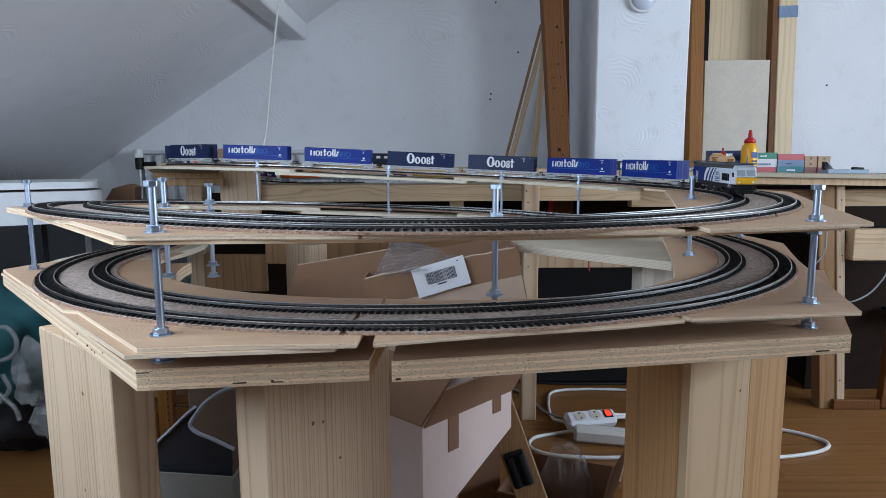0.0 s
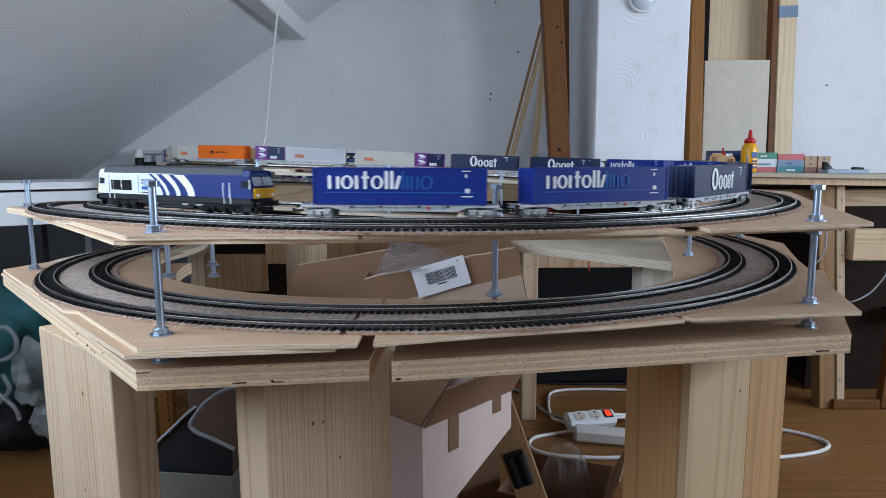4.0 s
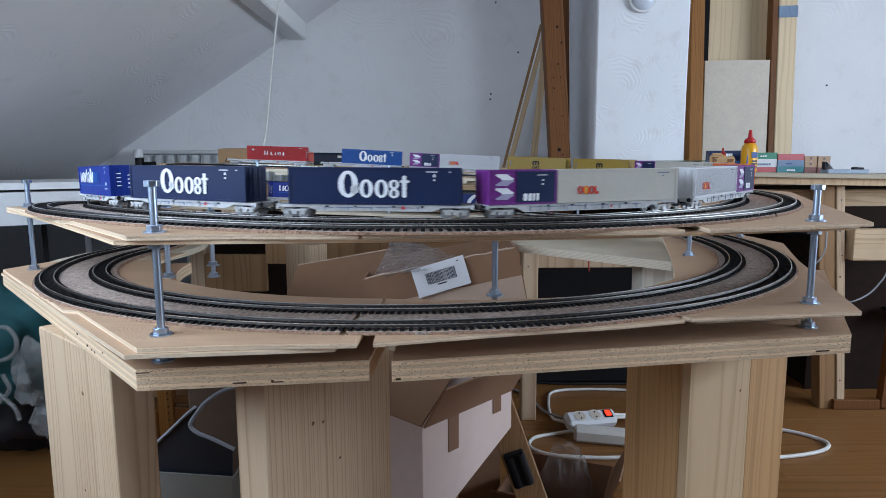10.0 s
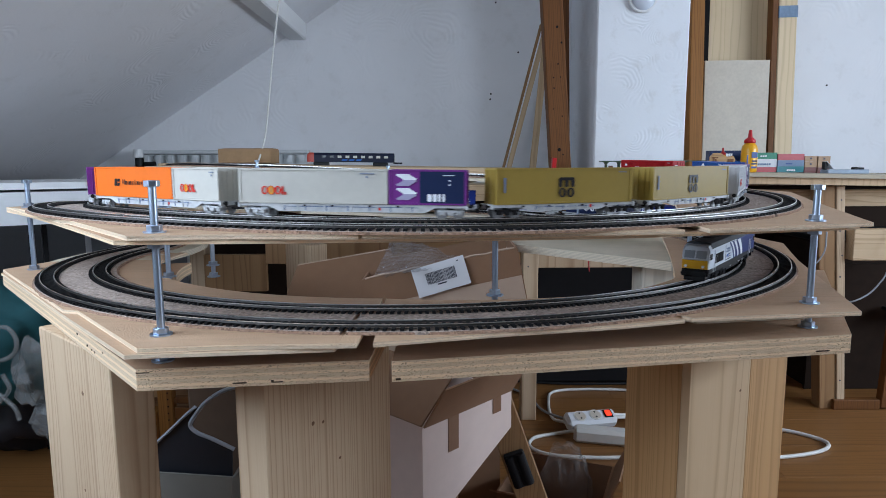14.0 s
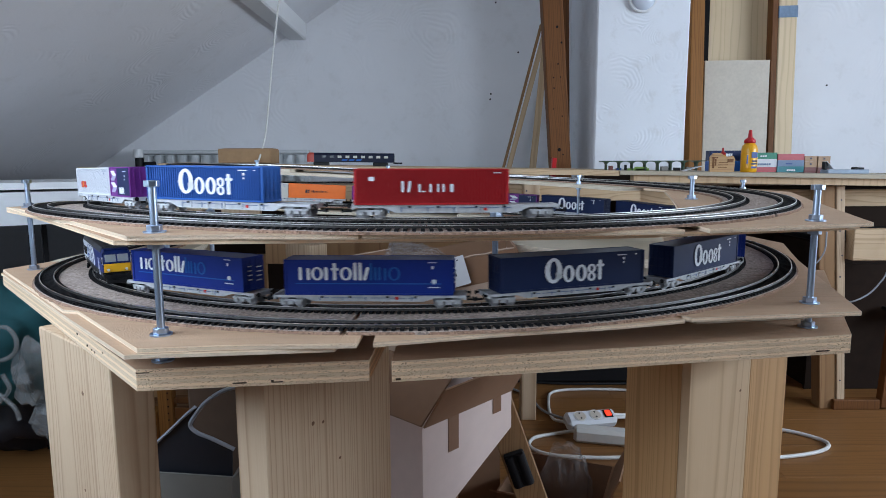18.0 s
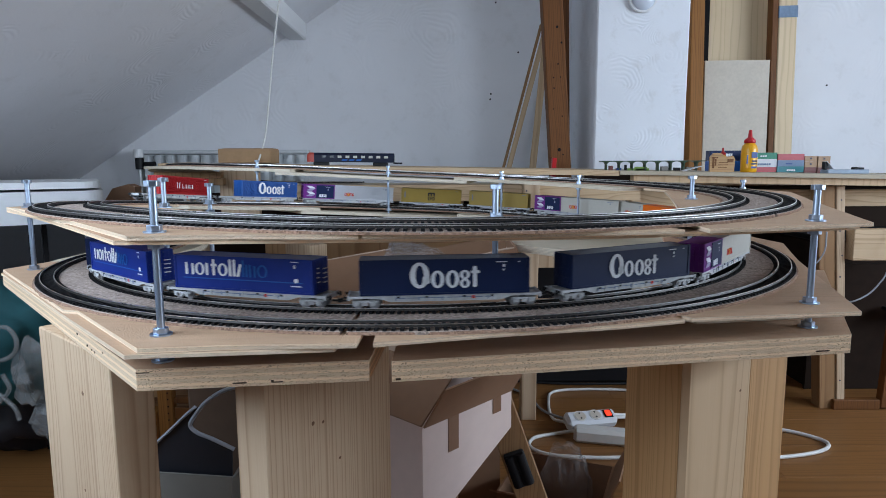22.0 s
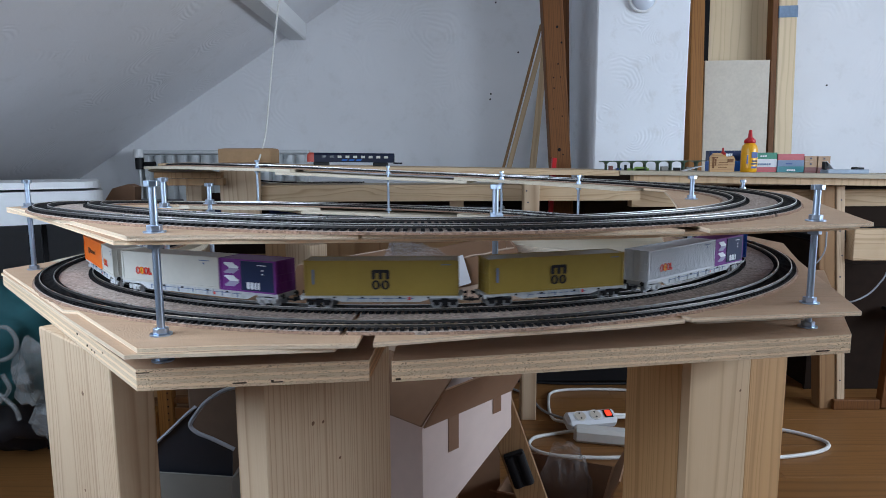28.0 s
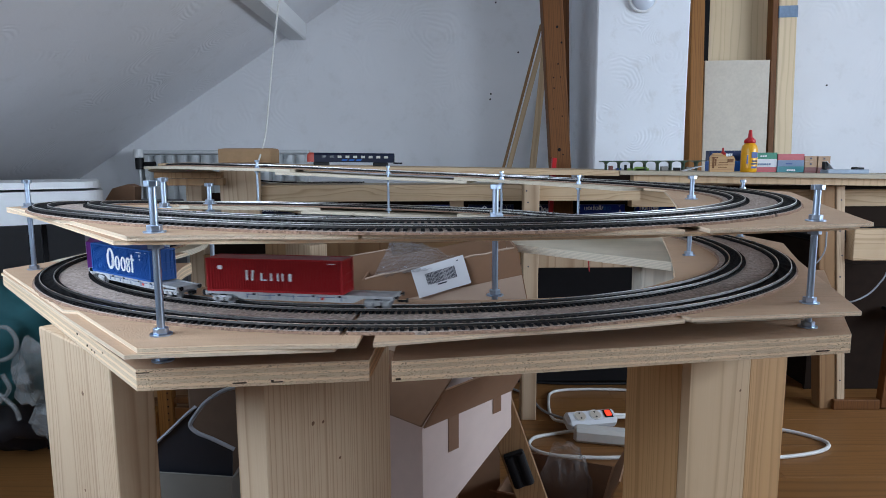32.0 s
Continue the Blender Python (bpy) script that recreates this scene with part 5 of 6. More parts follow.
def radiator():
    t = thing("radiator", "white ribbed panel radiator on the gable wall", "radiator", at=pose(-1.04, 3.12, 0.222))
    part("back_panel", one_box(0.80, 0.02, 0.64, 0, 0.03, 0, 0.004), RAD, t)
    for i in range(14):
        x = -0.37 + i * 0.057
        b = bmesh.new()
        prism(b, [(x - 0.017, 0.02), (x - 0.010, -0.022), (x + 0.010, -0.022), (x + 0.017, 0.02)], 0.03, 0.635)
        part("column", b, RAD, t)
    part("top_rail", one_box(0.80, 0.05, 0.018, 0, 0.012, 0.640, 0.004), RAD, t)
    part("side_panel", one_box(0.012, 0.062, 0.65, -0.406, 0.01, 0.0, 0.002), RAD, t)
    v = thing("radiator_valve", "white and black radiator valve on its pipe", "valve", at=pose(-1.475, 3.10, 0))
    part("pipe", tube(bmesh.new(), [(0.03, 0, 0), (0.03, 0, 0.80)], 0.008, 10), RAD, v)
    part("valve_body", cyl(cyl(bmesh.new(), 0.019, 0.055, 0.03, 0, 0.79, 14), 0.011, 0.05, 0, 0, 0, 12, m=Matrix.Translation((0.055, 0, 0.815)) @ Matrix.Rotation(math.pi / 2, 4, "Y")), BLACK, v)
    part("knob", cyl(bmesh.new(), 0.026, 0.038, 0.026, 0, 0.846, 14, 0.021), WHITE, v)


def open_carton(name, label, w, d, h, at, mat, flaps=(0.5, 0.5, 0.5, 0.5), tilt=(60, 60, 60, 60), th=0.004, flap_mat=None):
    """An open box; a flap on each side with its opening angle from shut."""
    t = thing(name, label, "cardboard box", at=at)
    part("bottom", one_box(w, d, th, 0, 0, 0), mat, t)
    part("side", one_box(w, th, h, 0, -d / 2 + th / 2, 0), mat, t)
    part("side", one_box(w, th, h, 0, d / 2 - th / 2, 0), mat, t)
    part("side", one_box(th, d - 2 * th, h, -w / 2 + th / 2, 0, 0), mat, t)
    part("side", one_box(th, d - 2 * th, h, w / 2 - th / 2, 0, 0), mat, t)
    spots = (((0, -d / 2, h), 0, w, d), ((w / 2, 0, h), 90, d, w), ((0, d / 2, h), 180, w, d), ((-w / 2, 0, h), 270, d, w))
    for (x, y, z), rz, ln, dp in [spots[i] for i in range(4) if flaps[i]]:
        i = rz // 90
        f = flaps[i] * dp
        part("flap", one_box(ln - 0.004, f, th * 0.8, 0, f / 2, 0), flap_mat or mat, t, at=pose(x, y, z, 0, 0, rz) @ pose(0, 0, 0, tilt[i], 0, 0))
    return t


def crumpled(name, label, category, mat, at, size, seed, amp=0.35, freq=2.2, sub=4):
    bm = bmesh.new()
    bmesh.ops.create_icosphere(bm, subdivisions=sub, radius=1)
    for v in bm.verts:
        p = v.co * freq + Vector((seed * 7.1, seed * 3.3, 0))
        k = 1 + amp * noise.noise(p) + amp * 0.55 * abs(noise.noise(p * 2.7)) + amp * 0.3 * noise.noise(p * 6.0)
        c = v.co * k
        v.co = Vector((c.x * size[0], c.y * size[1], max(c.z, -0.85) * size[2] + size[2] * 0.85))
    return solid(name, bm, mat, label, category, at=at, smooth=mat not in (BUBBLE, FILM, BAG_WHITE))


def posts_and_boards():
    # aged timber post that leans a little, with its darker neighbour
    b = bmesh.new()
    box(b, 0.079, 0.07, 2.05, 0, 0, 0, 0.003)
    solid("roof_post", b, PINE_DARK, "aged brown timber roof post with nail holes", "post", at=pose(0.532, 2.62, -0.02, 0, -4.2, 0))
    solid("roof_post", one_box(0.035, 0.05, 2.0, 0, 0, 0, 0.002), PINE_DARK, "dark strip standing in for the shadow beside the post behind the brown roof post", "post", at=pose(0.548, 2.80, 0.0, 0, -1.6, 0))
    solid("roof_post", one_box(0.058, 0.06, 2.04, 0, 0, 0, 0.003), PINE_AMBER, "amber brown timber post beside the chimney breast", "post", at=pose(1.153, 2.94, 0, 0, -1.6, 0))
    p = bpy.data.objects["roof_post"]
    for u, z, r in ((0.012, 1.36, 0.005), (0.026, 1.30, 0.004), (0.008, 1.22, 0.003), (-0.012, 1.17, 0.003), (0.016, 1.17, 0.0025), (-0.012, 1.13, 0.003), (-0.020, 1.05, 0.0025), (0.014, 1.02, 0.0025), (-0.004, 0.89, 0.007), (0.010, 0.87, 0.003), (0.002, 1.47, 0.003)):
        part("nail_hole", cyl(bmesh.new(), r, 0.0012, 0, 0, 0, 9), DARK, p, at=pose(u, -0.0350, z, 90, 0, 0))
    # leaning laths against the wall
    for x, lean, w, mt in ((0.285, 14.9, 0.022, PINE_PALE), (0.262, 14.9, 0.012, PINE_BROWN), (0.525, 5.8, 0.030, PINE_PALE)):
        solid("leaning_lath", one_box(w, 0.014, 1.50, 0, 0, 0, 0.001), mt, "thin wooden lath leaning on the gable wall" if mt is PINE_PALE else "thin brown lath leaning on the gable wall", "lath", "laths",
              at=pose(x - 0.19, 2.93 if mt is PINE_PALE else 2.955, 0.0, -5.0, lean, 0))
    solid("red_folder", one_box(0.016, 0.03, 0.315, 0, 0, 0, 0.001), GLUE_RED, "red folder stood on edge on the dark crate", "folder", at=pose(0.412, 2.50, 0.521, 0, 3, 0))
    solid("plywood_panel", one_box(0.292, 0.012, 2.0, 0, 0, 0, 0.001), PANEL, "pale plywood panel leaning on the wall", "panel", at=pose(1.366, 3.05, 0.0, -2.0, 0, 0))
    solid("narrow_board", one_box(0.040, 0.018, 2.0, 0, 0, 0, 0.001), DARK, "narrow dark board stood beside the plywood panel", "board", at=pose(1.215, 3.05, 0, -2, 0, 0))
    solid("grey_board", one_box(0.288, 0.008, 1.262, 0, 0, 0, 0.001), GREYBOARD, "grey hardboard sheet leaning on the plywood panel", "board", at=pose(1.322, 2.925, 0, -1.0, -0.6, 0))
    p = thing("taped_post", "pale planed post with blue masking tape round it", "post", at=pose(1.575, 3.0, 0, 0, -1.6, 0))
    part("timber", one_box(0.080, 0.06, 2.02, 0, 0, 0, 0.003), PANEL, p)
    part("tape", one_box(0.084, 0.064, 0.050, 0, 0, 1.45, 0.001), BLUE_TAPE, p, "blue masking tape")
    # dark strip in place of the shadow between panel and post
    part("side_strip", one_box(0.026, 0.05, 2.02, -0.054, 0, 0, 0.002), PINE_DARK, p, "dark strip standing in for the shadow beside the post")
    c = thing("wall_cable", "thin white cable hanging down from the roof purlin", "cable", at=pose(0, 0, 0))
    part("wire", tube(bmesh.new(), smooth_line([(k * x, k * y, 0.83 + k * (z - 0.83)) for k in (0.78,) for x, y, z in ((-0.715, 3.0, 1.62), (-0.733, 3.0, 1.50), (-0.766, 3.0, 1.29), (-0.79, 3.0, 1.10), (-0.816, 3.0, 0.93), (-0.83, 2.9, 0.80))]), 0.0032), CABLE, c)
    l = thing("smoke_detector", "white dome detector on the chimney breast", "detector", at=pose(0.788, 2.648, 1.455, 90, 0, 0))
    b = bmesh.new()
    cyl(b, 0.055, 0.018, 0, 0, 0, 28)
    part("base", b, WHITE, l)
    b = bmesh.new()
    bmesh.ops.create_uvsphere(b, u_segments=24, v_segments=12, radius=0.048, matrix=Matrix.Translation((0, 0, 0.016)) @ Matrix.Diagonal((1, 1, 0.55, 1)))
    part("dome", b, LAMP_GLASS, l, smooth=True)
    for x, y, z in ((0.235, 3.198, 1.145), (0.232, 3.198, 1.12), (0.255, 3.198, 1.57), (0.365, 3.198, 1.34), (1.86, 3.198, 1.18)):
        solid("wall_hole", cyl(bmesh.new(), 0.0042, 0.004, 0, 0, -0.002, 10, m=Matrix.Translation((x, y, z)) @ Matrix.Rotation(math.pi / 2, 4, "X")), DARK, "small dark plug hole in the wall", "hole", "plug holes")


def white_desk():
    t = thing("white_desk", "white desk with rounded corners on a black steel frame", "desk", at=pose(-0.985, 1.86, 0, 0, 0, 29))
    pts = [(-0.75, 0.36), (-0.75, 0.0)] + [(-0.06 + 0.06 * math.sin(a), 0.06 - 0.06 * math.cos(a)) for a in [i * math.pi / 16 for i in range(9)]] + [(0, 0.36)]
    part("desktop", prism(bmesh.new(), pts, 0.753, 0.772), WHITE, t)
    part("drawer", prism(bmesh.new(), [(x * 0.98 + 0.008, y + 0.012) for x, y in pts], 0.655, 0.746), WHITE, t)
    for x, y in ((-0.17, 0.03), (-0.17, 0.32), (-0.72, 0.03)):
        part("leg", one_box(0.032, 0.04, 0.655, x, y, 0), BLACK, t)


def glue_bottle(at, k, label):
    t = thing("glue_bottle", label, "bottle", at=at)
    prof = [(0.0, 0.0), (0.024, 0.0), (0.027, 0.004), (0.027, 0.078), (0.024, 0.092), (0.016, 0.101), (0.0145, 0.104)]
    def lathe(prof, n=24):
        b = bmesh.new()
        rows = [[b.verts.new((r * k * math.cos(i * 2 * math.pi / n), r * k * math.sin(i * 2 * math.pi / n), z * k)) for i in range(n)] for r, z in prof if r > 0]
        for u, v in zip(rows, rows[1:]):
            for i in range(n):
                b.faces.new((u[i], u[(i + 1) % n], v[(i + 1) % n], v[i]))
        b.faces.new(rows[0][::-1])
        b.faces.new(rows[-1])
        return b
    part("body", lathe(prof), GLUE_YELLOW, t, smooth=True)
    part("cap", lathe([(0.019, 0.101), (0.019, 0.112), (0.012, 0.118), (0.0075, 0.122), (0.0055, 0.144), (0.004, 0.147)]), GLUE_RED, t, smooth=True)
    b = lathe([(0.0272, 0.014), (0.0272, 0.072)])
    bmesh.ops.delete(b, geom=[f for f in b.faces if f.calc_center_median().y > 0.004 * k or len(f.verts) > 4], context="FACES")
    part("label", b, GLUE_YELLOW, t)
    for x, z, w, h, mt in ((0.004, 0.050, 0.020, 0.020, LABEL_BLUE), (0.013, 0.052, 0.010, 0.015, LABEL_CYAN), (0.005, 0.036, 0.018, 0.006, INK), (0.004, 0.027, 0.020, 0.006, INK), (0.004, 0.014, 0.020, 0.007, LABEL_BLUE), (-0.017, 0.030, 0.006, 0.030, LABEL_BLUE)):
        part("label_print", one_box(w * k, 0.001, h * k, x * k, -math.sqrt(max(0.0274 ** 2 - x * x, 0)) * k - 0.0002, z * k), mt, t)
    return t


def stacked_container(at, length, height, mat, label, w=0.0325, mark=None):
    t = thing("stacked_container", label, "container", "containers stacked on the bench", at=at)
    part("shell", one_box(length, w, height, 0, 0, 0, 0.0006), mat, t)
    f = bmesh.new()
    for sx in (-1, 1):
        box(f, 0.003, w + 0.001, height, sx * (length / 2 - 0.0014), 0, 0)
    for z in (0, height - 0.002):
        box(f, length - 0.004, w + 0.001, 0.002, 0, 0, z)
    part("corner_frame", f, mat, t)
    if mark:
        mt, x, z, mw, mh = mark
        for i in range(max(1, int(mw / 0.008))):
            part("lettering", one_box(0.0062, 0.0006, mh, x + i * 0.0078, -w / 2 - 0.0006, z), mt, t)
    return t


def bench_things():
    zb = bench_top_z
    glue_bottle(pose(1.012, 2.15, zb(1.012), 0, 0, 4), 0.94, "yellow wood glue bottle with a red spout cap on the bench")
    glue_bottle(pose(0.955, 2.22, zb(0.955)), 0.55, "small yellow wood glue bottle with a red cap behind the board")
    # shaped wooden plaque
    t = thing("wooden_plaque", "small shaped plywood plaque with burnt dark drawing", "plaque", at=pose(0.868, 2.12, zb(0.9), 0, 0, 4))
    pts = [(0, 0), (0.082, 0), (0.084, 0.04), (0.078, 0.052), (0.050, 0.048), (0.036, 0.061), (0.012, 0.061), (0.0, 0.048)]
    b = prism(bmesh.new(), pts, 0, 0.008, Matrix.Rotation(math.pi / 2, 4, "X"))
    part("board", b, PLAQUE, t)
    for x, z, w, h in ((0.008, 0.012, 0.006, 0.035), (0.004, 0.044, 0.022, 0.004), (0.016, 0.020, 0.005, 0.022), (0.030, 0.030, 0.030, 0.002), (0.026, 0.022, 0.034, 0.002), (0.028, 0.014, 0.030, 0.002), (0.058, 0.032, 0.020, 0.010)):
        part("drawing", one_box(w, 0.0008, h, x + w / 2, -0.0086, z, 0), PINE_DARK, t)
    y = 2.30
    z0 = zb(1.0)
    for i in (0, 1):
        stacked_container(pose(1.02, y + 0.06, z0 + i * 0.037), 0.12, 0.0365, BRIGHT if i == 0 else NAVY, "blue model container stacked behind the glue bottle", mark=(MARK, -0.02, 0.010, 0.05, 0.016))
    z0 = zb(1.13)
    for i, (mt, lb, mk) in enumerate(((DUSTY_RED, "red model container at the bottom of a stack", None), (BOX_WHITE, "white model container with dark lettering shapes in a stack", (SLATE, -0.028, 0.007, 0.058, 0.006)), (GREEN, "green model container on top of a stack", (MARK, -0.012, 0.008, 0.030, 0.004)))):
        hh = (0.017, 0.028, 0.022)[i]
        stacked_container(pose(1.130, y, z0), 0.086, hh, mt, lb, mark=mk)
        z0 += hh + 0.0004
    z0 = zb(1.22)
    for i, (mt, lb, mk) in enumerate(((TEAL_BOX, "teal model container at the bottom of a stack", (MARK, -0.010, 0.005, 0.032, 0.006)), (SLATE, "slate blue model container in a stack", (LABEL_BLUE, -0.014, 0.007, 0.030, 0.005)), (DUSTY_RED, "dusty red model container on top of a stack", None))):
        stacked_container(pose(1.223, y, z0), 0.092, 0.0212, mt, lb, mark=mk)
        z0 += 0.0216
    for x in (1.293, 1.340):
        z0 = zb(x)
        for mt, lb in ((MAROON, "short maroon model container under brown ones"), (BROWN_BOX, "short tan model container in a stack"), (BROWN_BOX, "short tan model container in a stack")):
            stacked_container(pose(x, y, z0), 0.042, 0.0192, mt, lb, mark=(INK, 0.0, 0.008, 0.008, 0.006) if mt is BROWN_BOX else None)
            z0 += 0.0196
    t = thing("track_tool", "grey-blue plastic track tool with black clips on the bench", "tool", at=pose(1.362, 2.2, zb(1.36), 0, 0, -3))
    part("plate", one_box(0.135, 0.05, 0.014, 0, 0, 0, 0.002), TOOL, t)
    part("clip", one_box(0.016, 0.02, 0.008, 0.028, -0.01, 0.014, 0.002), BLACK, t)
    part("clip", one_box(0.016, 0.02, 0.007, 0.046, -0.01, 0.014, 0.002), BLACK, t)
    part("bent_card", one_box(0.035, 0.03, 0.0012, 0, 0, 0, 0, pose(-0.055, 0, 0.028, 0, 48, 0)), PAPER, t)
    part("dark_knob", one_box(0.012, 0.02, 0.026, -0.066, 0.0, 0.014, 0.002), BLACK, t)
    # girder bridge model
    t = thing("model_girder_bridge", "dark green model bridge rail with white openings on the bench", "model bridge", at=pose(0.52, 2.15, zb(0.68)))
    part("top_rail", one_box(0.345, 0.03, 0.003, 0.1725, 0, 0.030), BRIDGE, t)
    for i in range(8):
        x = 0.020 + i * 0.0425
        pier = bmesh.new()
        box(pier, 0.0036, 0.024, 0.030, x, 0, 0, 0.0006)
        # rounded shoulders under the deck
        for sx in (-1, 1):
            prism(pier, [(x + sx * 0.0017, 0.030), (x + sx * 0.0017, 0.0215), (x + sx * 0.0040, 0.0262), (x + sx * 0.0085, 0.0285), (x + sx * 0.0125, 0.030)], -0.011, 0.011, Matrix.Rotation(math.pi / 2, 4, "X"))
        part("pier", pier, BRIDGE, t)
    for x, w, h, mt in ((0.036, 0.012, 0.017, MAROON), (0.062, 0.016, 0.009, LABEL_BLUE), (0.085, 0.005, 0.020, BLACK), (0.126, 0.070, 0.008, LIME), (0.135, 0.040, 0.013, LIME), (0.213, 0.022, 0.014, TUB_GREY), (0.255, 0.020, 0.010, BLACK), (0.294, 0.018, 0.012, TUB_GREY)):
        part("stored_piece", one_box(w, 0.016, h, x, 0.0, 0, 0.001), mt, t)
    solid("paper_scrap", prism(bmesh.new(), [(0, 0), (0.07, 0.01), (0.06, 0.05), (0.01, 0.05)], lambda x, y: x * 0.25, lambda x, y: x * 0.25 + 0.001), PAPER, "curled white paper scrap on the bench", "paper", at=pose(0.78, 2.10, zb(0.8) + 0.0005))
    # railcar on the bench
    t = thing("model_railcar", "dark blue model railcar with a red end standing on the bench", "railcar", at=pose(-0.310, 2.2, zb(-0.31), 0, 0.9, 0))
    L = 0.292
    b = bmesh.new()
    pr = [(-0.016, 0.012), (0.016, 0.012), (0.016, 0.036), (0.011, 0.043), (-0.011, 0.043), (-0.016, 0.036)]
    sweep(b, [[(x, y, z) for y, z in pr] for x in (-L / 2 + 0.024, L / 2)])
    part("body", b, COACH_BLUE, t)
    b = bmesh.new()
    sweep(b, [[(x, y * k, 0.012 + (z - 0.012) * k) for y, z in pr] for x, k in ((-L / 2, 0.82), (-L / 2 + 0.008, 1.0), (-L / 2 + 0.0238, 1.0))])
    part("red_end", b, COACH_RED, t, "red cab end")
    for i in range(9):
        part("window", one_box(0.013, 0.0008, 0.008, -0.088 + i * 0.026, -0.0162, 0.026, 0.0005), BOX_GREY if i not in (0, 1) else GLASS, t)
    for i in range(3):
        bm = prism(bmesh.new(), [(0, 0), (0.017, 0), (0.021, 0.006), (0.004, 0.006)], 0, 0.0006, Matrix.Rotation(math.pi / 2, 4, "X"))
        part("emblem", bm, MARK_BLUE, t, at=pose(-0.030 + i * 0.024, -0.0162, 0.0165))
    for sx in (-1, 1):
        part("bogie", one_box(0.05, 0.026, 0.012, sx * 0.1, 0, 0, 0.002), BLACK, t)
    part("coupling", one_box(0.03, 0.006, 0.005, L / 2 + 0.012, 0, 0.008, 0.001), BLACK, t)
    t = open_carton("small_carton", "small shut brown cardboard box on the bench", 0.185, 0.12, 0.05, pose(-0.70, 2.36, zb(-0.70)), CARD_KRAFT, (0.5, 0, 0.5, 0), (0, 0, 0, 0))
    part("tape", one_box(0.186, 0.03, 0.001, 0, 0, 0.0545), TAPE, t)


def under_bench():
    # backing sheets added to paint the dark space behind the bench
    solid("dark_sheet", one_box(3.15, 0.012, 0.70, 0.625, 2.642, 0, 0.001), SHADE_BOARD, "dark brown backing sheet standing in for the shade behind the bench", "board")
    solid("dark_sheet", one_box(1.62, 0.010, 0.770, 1.385, 2.628, 0, 0.001), SHADE_BOARD, "tall dark brown backing sheet standing in for the shade behind the bench", "board")
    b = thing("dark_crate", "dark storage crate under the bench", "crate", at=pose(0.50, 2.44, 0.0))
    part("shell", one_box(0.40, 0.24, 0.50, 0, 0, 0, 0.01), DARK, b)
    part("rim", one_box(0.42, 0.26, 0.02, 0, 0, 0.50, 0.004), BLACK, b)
    # crate-shaped block added as a dark back, in place of shade
    b = thing("dark_crate", "wide dark block standing in for the shade under the bench", "crate", at=pose(1.62, 2.42, 0.0))
    part("shell", one_box(0.60, 0.30, 0.54, 0.0, 0, 0, 0.01), SHADE_BOARD, b)
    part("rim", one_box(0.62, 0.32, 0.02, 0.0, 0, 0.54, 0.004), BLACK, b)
    c = thing("side_cabinet", "open brown wooden cabinet frame standing on the floor", "cabinet", at=pose(1.60, 2.10, 0))
    # dark backing in place of the cabinet's shaded interior
    part("back_board", one_box(0.62, 0.012, 0.46, 0.02, 0.155, 0), SHADE_BOARD, c)
    part("door_stile", one_box(0.034, 0.03, 0.56, -0.130, -0.035, 0, 0.002, pose(0, 0, 0, 0, 2.5, 0)), PINE_DARK, c)
    part("door_stile", one_box(0.040, 0.03, 0.56, 0.24, -0.035, 0, 0.002), PINE_BROWN, c)
    part("door_rail", one_box(0.155, 0.03, 0.034, -0.226, -0.035, 0.0, 0.002), PINE_DARK, c)
    part("door_rail", one_box(0.33, 0.03, 0.034, 0.054, -0.035, 0.0, 0.002), PINE_BROWN, c)
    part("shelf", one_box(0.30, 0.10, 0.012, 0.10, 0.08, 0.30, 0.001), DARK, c)


